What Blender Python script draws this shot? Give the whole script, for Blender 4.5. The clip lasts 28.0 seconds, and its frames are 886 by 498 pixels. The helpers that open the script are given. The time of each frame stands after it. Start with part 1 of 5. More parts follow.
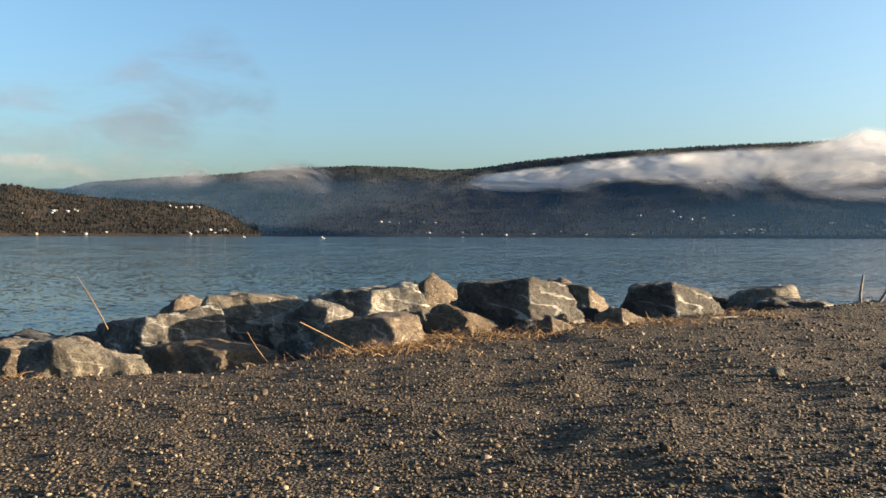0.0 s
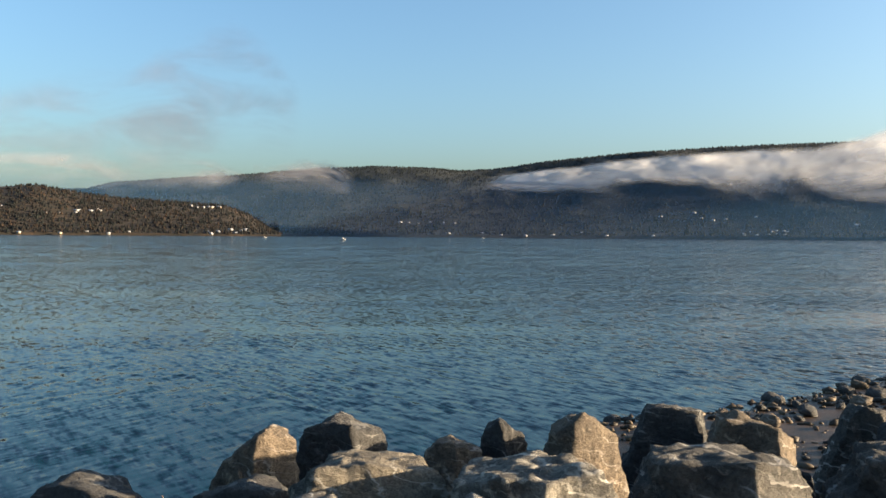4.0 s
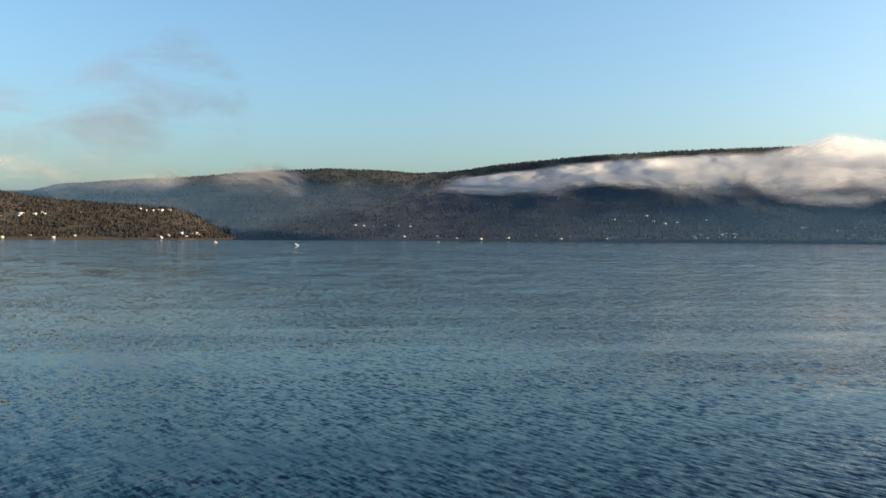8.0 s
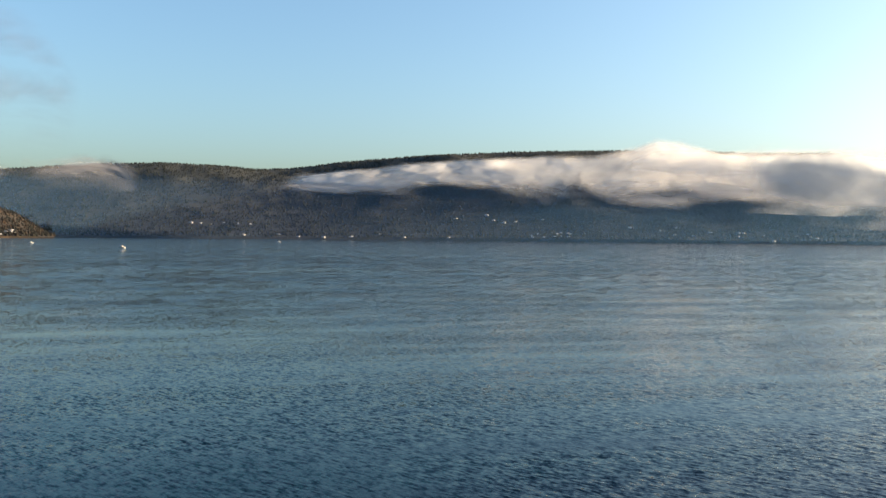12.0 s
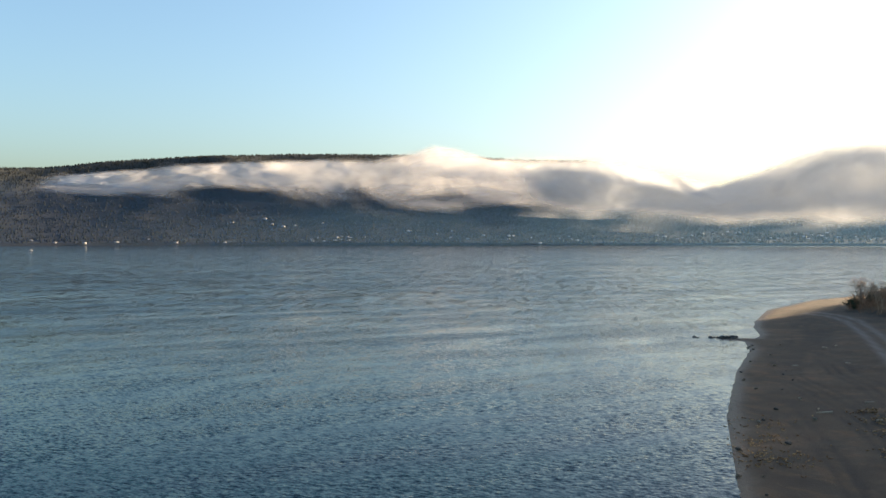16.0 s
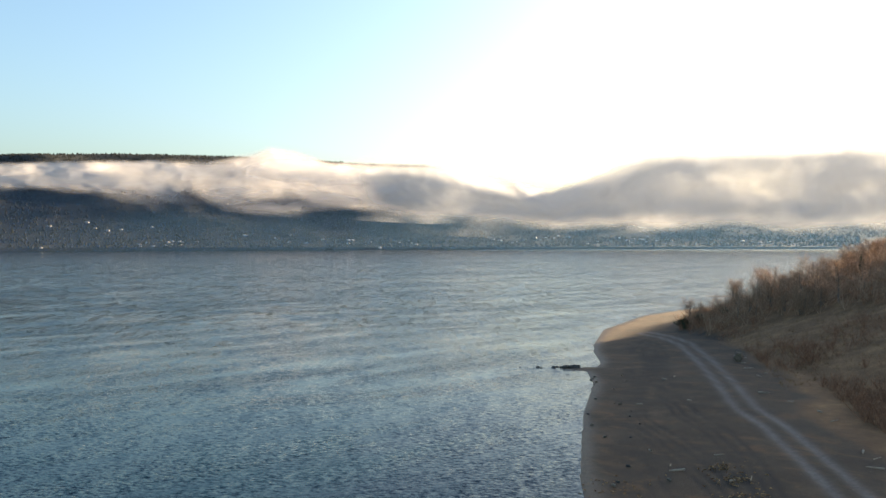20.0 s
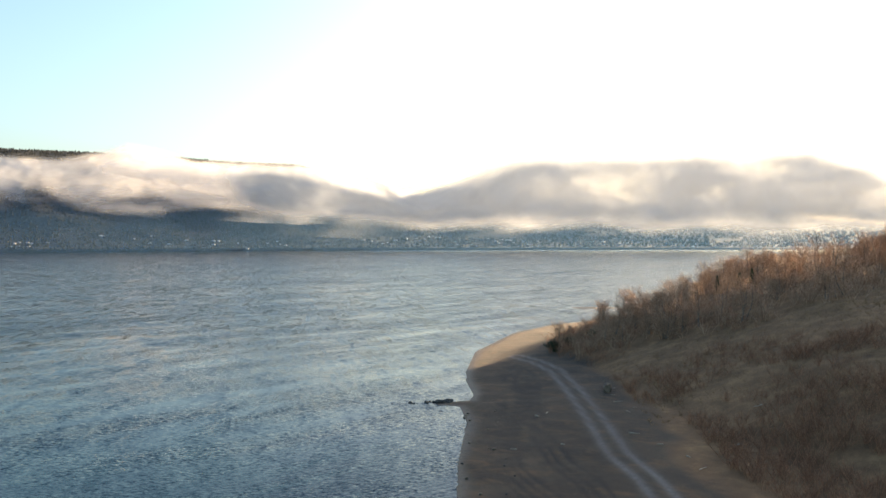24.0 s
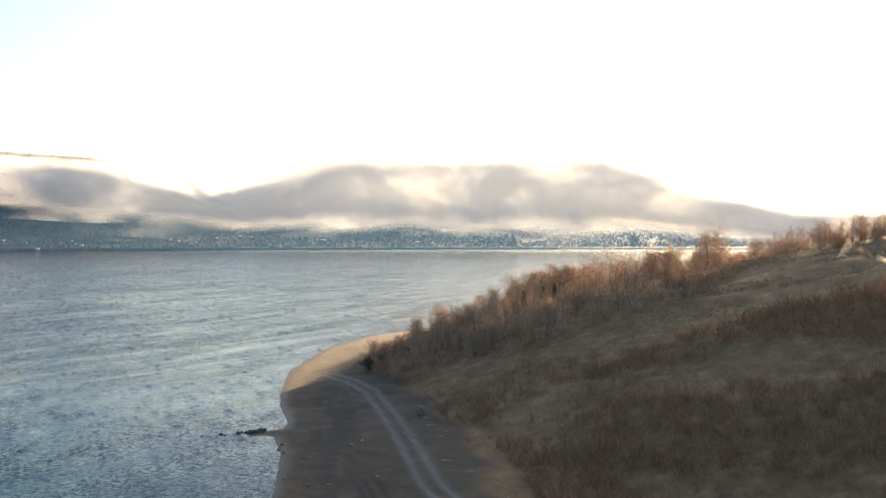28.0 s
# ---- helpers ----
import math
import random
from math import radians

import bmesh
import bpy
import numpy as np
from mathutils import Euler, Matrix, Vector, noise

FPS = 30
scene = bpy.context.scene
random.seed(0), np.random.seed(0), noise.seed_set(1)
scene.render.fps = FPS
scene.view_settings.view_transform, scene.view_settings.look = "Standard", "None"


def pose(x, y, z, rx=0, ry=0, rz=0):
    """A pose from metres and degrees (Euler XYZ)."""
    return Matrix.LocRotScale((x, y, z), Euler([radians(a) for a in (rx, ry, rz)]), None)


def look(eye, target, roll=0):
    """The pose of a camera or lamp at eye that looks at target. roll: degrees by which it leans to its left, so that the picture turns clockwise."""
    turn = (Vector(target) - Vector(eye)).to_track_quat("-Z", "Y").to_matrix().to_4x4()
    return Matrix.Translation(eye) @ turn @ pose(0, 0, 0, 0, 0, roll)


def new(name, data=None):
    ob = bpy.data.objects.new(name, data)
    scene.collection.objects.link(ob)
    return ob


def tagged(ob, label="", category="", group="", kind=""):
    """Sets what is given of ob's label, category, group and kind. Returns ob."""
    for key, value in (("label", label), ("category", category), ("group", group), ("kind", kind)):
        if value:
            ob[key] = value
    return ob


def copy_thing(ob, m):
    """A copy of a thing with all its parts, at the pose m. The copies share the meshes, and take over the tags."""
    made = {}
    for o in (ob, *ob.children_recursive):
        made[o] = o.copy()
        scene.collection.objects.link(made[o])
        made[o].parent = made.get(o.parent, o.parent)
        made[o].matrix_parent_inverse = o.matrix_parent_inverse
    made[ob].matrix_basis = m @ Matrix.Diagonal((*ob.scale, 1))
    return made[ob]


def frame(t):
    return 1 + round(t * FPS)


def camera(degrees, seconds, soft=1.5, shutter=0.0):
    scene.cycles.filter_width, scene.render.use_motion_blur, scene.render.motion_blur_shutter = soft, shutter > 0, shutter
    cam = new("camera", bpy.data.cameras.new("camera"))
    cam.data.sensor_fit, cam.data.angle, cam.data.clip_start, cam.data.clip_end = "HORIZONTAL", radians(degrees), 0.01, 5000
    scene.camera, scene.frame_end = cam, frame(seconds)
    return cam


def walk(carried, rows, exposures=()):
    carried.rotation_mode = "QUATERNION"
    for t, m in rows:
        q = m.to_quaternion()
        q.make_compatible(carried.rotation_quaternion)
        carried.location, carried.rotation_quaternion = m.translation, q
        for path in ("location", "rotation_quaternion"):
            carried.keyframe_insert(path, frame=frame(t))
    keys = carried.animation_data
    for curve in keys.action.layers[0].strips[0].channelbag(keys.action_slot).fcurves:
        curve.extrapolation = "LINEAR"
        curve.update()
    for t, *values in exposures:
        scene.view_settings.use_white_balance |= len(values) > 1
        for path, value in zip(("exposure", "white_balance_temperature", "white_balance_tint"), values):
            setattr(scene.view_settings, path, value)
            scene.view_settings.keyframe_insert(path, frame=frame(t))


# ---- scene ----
cam = camera(56.97, 28.0)
# t, x, y, z, pitch, roll, yaw
ROWS = [
    (0, 0.000, 0.000, 2.600, -0.919, 0.208, 0.001),
    (0.5, -0.064, 0.028, 2.786, -0.900, 0.369, 0.298),
    (1, -0.100, 0.069, 3.013, -0.941, 0.350, 0.836),
    (1.5, -0.142, 0.097, 3.235, -0.952, 0.435, 1.176),
    (2, -0.209, 0.137, 3.314, -1.060, 0.396, 1.660),
    (2.5, -0.376, 0.337, 3.369, -1.031, 0.424, 2.185),
    (3, -0.587, 0.688, 3.429, -1.008, 0.332, 2.564),
    (3.5, -0.843, 1.125, 3.513, -0.957, 0.358, 2.072),
    (5.5, -1.558, 4.309, 4.322, -0.863, 0.472, 0.155),
    (6, -1.577, 5.290, 4.654, -0.819, 0.457, 0.638),
    (6.5, -1.569, 6.294, 5.009, -0.773, 0.444, 1.110),
    (7, -1.530, 7.317, 5.391, -0.769, 0.397, 0.669),
    (7.5, -1.458, 8.352, 5.801, -0.729, 0.401, -0.409),
    (8, -1.353, 9.403, 6.237, -0.734, 0.335, -1.805),
    (8.5, -1.213, 10.468, 6.698, -0.703, 0.415, -2.334),
    (9, -1.043, 11.552, 7.174, -0.653, 0.427, -3.085),
    (9.5, -0.842, 12.660, 7.657, -0.613, 0.437, -3.999),
    (10, -0.616, 13.792, 8.140, -0.597, 0.439, -5.417),
    (10.5, -0.368, 14.947, 8.618, -0.661, 0.422, -6.692),
    (11, -0.103, 16.118, 9.087, -0.740, 0.449, -8.803),
    (11.5, 0.175, 17.299, 9.546, -0.801, 0.464, -10.519),
    (12, 0.460, 18.477, 9.998, -0.857, 0.489, -12.735),
    (12.5, 0.748, 19.637, 10.447, -0.860, 0.544, -14.548),
    (13, 1.036, 20.766, 10.898, -0.871, 0.458, -17.061),
    (13.5, 1.321, 21.852, 11.354, -0.840, 0.458, -19.521),
    (15.5, 2.288, 25.230, 13.885, -0.672, -0.096, -27.188),
    (16, 2.692, 25.936, 14.353, -0.638, 0.000, -28.071),
    (16.5, 3.096, 26.666, 14.810, -0.598, -0.098, -28.953),
    (17, 3.522, 27.408, 15.281, -0.562, -0.059, -30.612),
    (17.5, 3.980, 28.143, 15.742, -0.533, -0.140, -31.874),
    (18, 4.455, 28.888, 16.189, -0.485, -0.180, -33.011),
    (18.5, 4.957, 29.627, 16.631, -0.483, -0.195, -34.072),
    (19, 5.484, 30.367, 17.106, -0.468, -0.105, -35.063),
    (19.5, 6.040, 31.117, 17.614, -0.464, -0.131, -37.136),
    (20, 6.616, 31.833, 18.094, -0.441, -0.160, -39.270),
    (20.5, 7.198, 32.492, 18.559, -0.457, -0.164, -41.284),
    (21, 7.767, 33.092, 19.051, -0.448, -0.211, -43.239),
    (21.5, 8.297, 33.610, 19.563, -0.456, -0.214, -44.502),
    (22, 8.772, 34.057, 20.087, -0.459, -0.141, -45.463),
    (22.5, 9.189, 34.441, 20.654, -0.411, -0.143, -46.575),
    (24.5, 9.279, 34.726, 23.381, -0.538, -0.187, -48.862),
    (25, 9.236, 34.718, 23.998, -0.520, -0.186, -49.594),
    (25.5, 9.192, 34.703, 24.600, -0.542, -0.173, -50.318),
    (26, 9.146, 34.699, 25.150, -0.497, -0.237, -50.910),
    (26.5, 9.112, 34.695, 25.601, -0.521, -0.209, -50.626),
    (27, 9.098, 34.693, 25.966, -0.583, -0.091, -53.359),
    (27.5, 9.110, 34.684, 26.271, -0.624, -0.020, -57.623),
    (28, 9.143, 34.661, 26.539, -0.652, -0.079, -61.272),
]
EXPOSURES = [(0.0, 2.36, 6250, 5), (8.0, 2.4, 6350, 5), (16.0, 2.62, 6850, 7), (22.0, 2.81, 7100, 8), (28.0, 2.99, 7200, 9)]


def aim(x, y, z, pitch, roll, yaw):
    """Camera pose from its place and its angles in degrees."""
    p, w = radians(pitch), radians(yaw)
    ahead = Vector((-math.sin(w) * math.cos(p), math.cos(w) * math.cos(p), math.sin(p)))
    eye = Vector((x, y, z))
    return look(eye, eye + ahead * 100, roll)


walk(cam, [(t, aim(*row)) for t, *row in ROWS], EXPOSURES)

# ---- light ----
SUN_BEARING, SUN_HEIGHT = 92.5, 9.2
world = bpy.data.worlds.new("sky")
scene.world = world
world.use_nodes = True
wn = world.node_tree.nodes
sky = wn.new("ShaderNodeTexSky")
sky.sky_type, sky.sun_disc = "NISHITA", False
sky.sun_elevation, sky.sun_rotation = radians(SUN_HEIGHT), radians(SUN_BEARING)
sky.air_density, sky.dust_density, sky.ozone_density = 1.0, 3.2, 2.8
wn["Background"].inputs["Strength"].default_value = 0.072
world.node_tree.links.new(sky.outputs[0], wn["Background"].inputs["Color"])
sun = new("sun", bpy.data.lights.new("sun", "SUN"))
sun.data.energy, sun.data.angle, sun.data.color = 5.0, radians(0.6), (1.0, 0.76, 0.51)
b, e = radians(SUN_BEARING), radians(SUN_HEIGHT)
TO_SUN = Vector((math.sin(b) * math.cos(e), math.cos(b) * math.cos(e), math.sin(e)))
sun.matrix_world = look(TO_SUN * 400, (0, 0, 0))


# ---- materials ----
def material(name, rough=0.8, metal=0.0):
    m = bpy.data.materials.new(name)
    m.use_nodes = True
    bsdf = m.node_tree.nodes["Principled BSDF"]
    bsdf.inputs["Roughness"].default_value, bsdf.inputs["Metallic"].default_value = rough, metal
    return m, m.node_tree.nodes, m.node_tree.links, bsdf


def put(nodes, links, kind, values=None, **sockets):
    """A node with its properties in values and its inputs by name: plain values or other nodes' outputs."""
    n = nodes.new("ShaderNode" + kind)
    for key, v in (values or {}).items():
        if key == "operation":
            n.operation = v
        elif key == "feature":
            n.feature = v
        elif key == "bands_direction":
            n.bands_direction = v
        elif key == "attribute_name":
            n.attribute_name = v
        elif key == "interpolation_type":
            n.interpolation_type = v
    for key, v in sockets.items():
        k = int(key[1:]) if key[0] == "i" and key[1:].isdigit() else key.replace("_", " ")
        if isinstance(v, bpy.types.NodeSocket):
            links.new(v, n.inputs[k])
        else:
            n.inputs[k].default_value = v
    return n


def ramp(nodes, links, fac, stops):
    n = nodes.new("ShaderNodeValToRGB")
    while len(n.color_ramp.elements) < len(stops):
        n.color_ramp.elements.new(0.5)
    for el, (pos, col) in zip(n.color_ramp.elements, stops):
        el.position, el.color = pos, (*col, 1) if len(col) == 3 else col
    links.new(fac, n.inputs[0])
    return n.outputs["Color"]


def noise_fac(nodes, links, vec, scale, detail=5.0, rough=0.6, distort=0.0):
    return put(nodes, links, "TexNoise", None, Vector=vec, Scale=scale, Detail=detail, Roughness=rough, Distortion=distort).outputs["Fac"]


def mixed(nodes, links, fac, a, b_, blend="MIX"):
    n = nodes.new("ShaderNodeMix")
    n.data_type, n.blend_type = "RGBA", blend
    for i, v in ((0, fac), (6, a), (7, b_)):
        if isinstance(v, bpy.types.NodeSocket):
            links.new(v, n.inputs[i])
        else:
            n.inputs[i].default_value = v if i == 0 else (*v, 1)
    return n.outputs[2]


def sums(nodes, links, op, a, b_=0.0):
    return put(nodes, links, "Math", {"operation": op}, i0=a, i1=b_).outputs[0]


def place(nodes, links, kind="Object"):
    return nodes.new("ShaderNodeTexCoord").outputs[kind]


def stretched(nodes, links, vec, scale, turn=0.0):
    return put(nodes, links, "Mapping", None, Vector=vec, Scale=scale, Rotation=(0, 0, radians(turn))).outputs[0]


def bumped(nodes, links, bsdf, height, strength, distance):
    n = put(nodes, links, "Bump", None, Height=height, Strength=strength, Distance=distance)
    links.new(n.outputs[0], bsdf.inputs["Normal"])


def mixed_stuff(name, stops, scale, rough=0.9, bump=0.0, distance=0.02, random_weight=0.0):
    """A rough natural surface: two scales of noise through a ramp, tinted piece by piece."""
    m, n, l, bsdf = material(name, rough)
    vec = place(n, l)
    fac = mixed(n, l, 0.4, put(n, l, "TexNoise", None, Vector=vec, Scale=scale, Detail=6.0, Roughness=0.65).outputs["Color"],
                put(n, l, "TexNoise", None, Vector=vec, Scale=scale * 7, Detail=4.0).outputs["Color"])
    fac = put(n, l, "RGBToBW", None, Color=fac).outputs[0]
    if random_weight:
        r = put(n, l, "NewGeometry").outputs["Random Per Island"]
        fac = sums(n, l, "ADD", sums(n, l, "MULTIPLY", fac, 1 - random_weight), sums(n, l, "MULTIPLY", r, random_weight))
    l.new(ramp(n, l, fac, stops), bsdf.inputs["Base Color"])
    bsdf.inputs["Specular IOR Level"].default_value = 0.25
    if bump:
        bumped(n, l, bsdf, fac, bump, distance)
    return m


def make_rock(name, dark, light, vein, vein_at, crust=0.56):
    """Hard grey rock with blotches, cracks and pale veins."""
    m, n, l, bsdf = material(name, 0.82)
    vec = place(n, l)
    blotch = noise_fac(n, l, vec, 2.6, 8.0, 0.65, 0.4)
    fine = noise_fac(n, l, vec, 34.0, 6.0, 0.7)
    col = ramp(n, l, blotch, [(0.32, dark), (0.5, tuple((a + c) / 2 for a, c in zip(dark, light))), (0.68, light)])
    col = mixed(n, l, 0.7, col, ramp(n, l, fine, [(0.35, (0.2, 0.19, 0.18)), (0.5, (0.7, 0.7, 0.7)), (0.66, (1.0, 1.0, 1.0))]), "MULTIPLY")
    lichen = ramp(n, l, noise_fac(n, l, vec, 9.0, 9.0, 0.72, 0.8), [(crust, (0, 0, 0)), (crust + 0.09, (0.75, 0.75, 0.75))])
    col = mixed(n, l, lichen, col, tuple(min(1.0, 1.35 * c) for c in light))
    folded = stretched(n, l, vec, (1.6, 1.6, 5.0), 20)
    band = put(n, l, "TexWave", {"bands_direction": "DIAGONAL"}, Vector=folded, Scale=0.7, Distortion=11.0, Detail=5.0, Detail_Scale=1.6).outputs["Fac"]
    thin = ramp(n, l, band, [(vein_at, (0, 0, 0)), (min(vein_at + 0.06, 1.0), (1, 1, 1))])
    patch = ramp(n, l, noise_fac(n, l, vec, 1.7, 3.0), [(0.44, (0, 0, 0)), (0.54, (0.9, 0.9, 0.9))])
    col = mixed(n, l, mixed(n, l, 1.0, thin, patch, "MULTIPLY"), col, vein)
    l.new(col, bsdf.inputs["Base Color"])
    grain = noise_fac(n, l, stretched(n, l, vec, (7, 7, 16), 30), 1.0, 8.0, 0.75, 1.0)
    high = sums(n, l, "ADD", sums(n, l, "MULTIPLY", fine, 0.9), sums(n, l, "MULTIPLY", grain, 1.1))
    high = sums(n, l, "ADD", high, sums(n, l, "MULTIPLY", blotch, 1.2))
    bumped(n, l, bsdf, high, 1.0, 0.06)
    bsdf.inputs["Specular IOR Level"].default_value = 0.3
    return m


ROCK = {
    "veined": make_rock("veined_rock", (0.035, 0.033, 0.031), (0.17, 0.15, 0.125), (0.4, 0.37, 0.33), 0.9),
    "pale": make_rock("pale_rock", (0.075, 0.066, 0.055), (0.33, 0.28, 0.21), (0.46, 0.42, 0.36), 0.96),
    "brown": make_rock("brown_rock", (0.085, 0.066, 0.05), (0.3, 0.23, 0.16), (0.42, 0.36, 0.3), 0.95),
    "dark": make_rock("dark_rock", (0.035, 0.034, 0.034), (0.1, 0.092, 0.084), (0.22, 0.21, 0.19), 0.94),
    "quartz": make_rock("quartz_rock", (0.06, 0.055, 0.049), (0.34, 0.305, 0.25), (0.62, 0.58, 0.5), 0.93, 0.53),
    "lichen": make_rock("lichen_rock", (0.045, 0.042, 0.038), (0.23, 0.205, 0.175), (0.42, 0.4, 0.36), 0.94, 0.5),
    "earth": make_rock("earthy_rock", (0.1, 0.072, 0.048), (0.23, 0.168, 0.108), (0.24, 0.19, 0.13), 0.96),
}


def make_water():
    """Wind-ruffled water: its slopes come from noise drawn out along the crests, stronger where gusts pass."""
    m, n, l, bsdf = material("fjord_water", 0.07)
    vec = place(n, l)
    bsdf.inputs["Base Color"].default_value = (0.0015, 0.014, 0.022, 1)
    bsdf.inputs["IOR"].default_value = 1.333
    bsdf.inputs["Specular IOR Level"].default_value = 0.2
    gust = noise_fac(n, l, stretched(n, l, vec, (0.006, 0.022, 1.0)), 1.0, 5.0, 0.6, 0.6)
    gust = ramp(n, l, gust, [(0.3, (0.5,) * 3), (0.5, (0.95,) * 3), (0.68, (1.45,) * 3)])
    puff = noise_fac(n, l, stretched(n, l, vec, (0.03, 0.14, 1.0), 8), 1.0, 4.0, 0.65, 0.5)
    gust = sums(n, l, "MULTIPLY", gust, put(n, l, "MapRange", None, Value=puff, i1=0.32, i2=0.68, i3=0.35, i4=1.6).outputs[0])
    out = put(n, l, "VectorMath", {"operation": "MULTIPLY"}, i0=vec, i1=(1.0, 1.0, 0.0)).outputs[0]
    out = put(n, l, "VectorMath", {"operation": "LENGTH"}, i0=out).outputs["Value"]
    far_weight = put(n, l, "MapRange", {"interpolation_type": "SMOOTHSTEP"}, Value=out, i1=40.0, i2=300.0, i3=0.15, i4=1.0).outputs[0]
    total = None
    # two wave trains cross; coarse layers grow with distance, one stretched along the view
    for scale, across, lengthwise, turn in (((6.2, 1.6, 1.0), 0.85, 0.22, -38), ((11.0, 3.2, 1.0), 0.6, 0.25, -30), ((7.0, 2.0, 1.0), 0.5, 0.2, 30), ((2.8, 0.75, 1.0), 0.5, 0.2, -42),
                                            ((0.7, 0.35, 1.0), 0.45, 0.35, -30), ((0.24, 0.13, 1.0), 0.35, 0.35, -20), ((0.6, 0.1, 1.0), 0.2, 0.5, 38), ((0.07, 0.05, 1.0), 0.2, 0.2, 0)):
        along = put(n, l, "VectorRotate", None, Vector=vec, Angle=radians(turn)).outputs[0]
        tone = put(n, l, "TexNoise", None, Vector=stretched(n, l, along, scale), Scale=1.0, Detail=1.5, Roughness=0.5, Distortion=0.2).outputs["Color"]
        tilt = put(n, l, "VectorMath", {"operation": "SUBTRACT"}, i0=tone, i1=(0.5, 0.5, 0.5)).outputs[0]
        tilt = put(n, l, "VectorMath", {"operation": "MULTIPLY"}, i0=tilt, i1=(across, lengthwise, 0.0)).outputs[0]
        if scale[0] < 1:
            tilt = put(n, l, "VectorMath", {"operation": "SCALE"}, i0=tilt, Scale=far_weight).outputs[0]
        tilt = put(n, l, "VectorRotate", None, Vector=tilt, Angle=radians(-turn)).outputs[0]
        total = tilt if total is None else put(n, l, "VectorMath", {"operation": "ADD"}, i0=total, i1=tilt).outputs[0]
    # slopes facing away are flattened to suit the camera's side and darken the water
    lean = put(n, l, "SeparateXYZ", None, Vector=total)
    view_tilt = [sums(n, l, "MINIMUM", lean.outputs[k], sums(n, l, "MULTIPLY", lean.outputs[k], share)) for k, share in ((0, 0.5), (1, 0.25))]
    total = put(n, l, "CombineXYZ", None, X=view_tilt[0], Y=view_tilt[1]).outputs[0]
    # calmer towards the bay under the hill; the fall-off is fitted to the view
    slope_gain = put(n, l, "MapRange", {"interpolation_type": "SMOOTHSTEP"}, Value=put(n, l, "SeparateXYZ", None, Vector=vec).outputs[0], i1=-35.0, i2=60.0, i3=1.05, i4=0.62).outputs[0]
    # gain grows with distance from the start, to suit the view
    far_gain = put(n, l, "MapRange", {"interpolation_type": "SMOOTHSTEP"}, Value=out, i1=10.0, i2=300.0, i3=1.05, i4=1.9).outputs[0]
    slope_gain = sums(n, l, "MULTIPLY", slope_gain, far_gain)
    gust = sums(n, l, "MULTIPLY", gust, slope_gain)
    total = put(n, l, "VectorMath", {"operation": "MULTIPLY"}, i0=total, i1=gust).outputs[0]
    upward = put(n, l, "NewGeometry").outputs["Normal"]
    total = put(n, l, "VectorMath", {"operation": "ADD"}, i0=total, i1=upward).outputs[0]
    total = put(n, l, "VectorMath", {"operation": "NORMALIZE"}, i0=total).outputs[0]
    l.new(total, bsdf.inputs["Normal"])
    return m


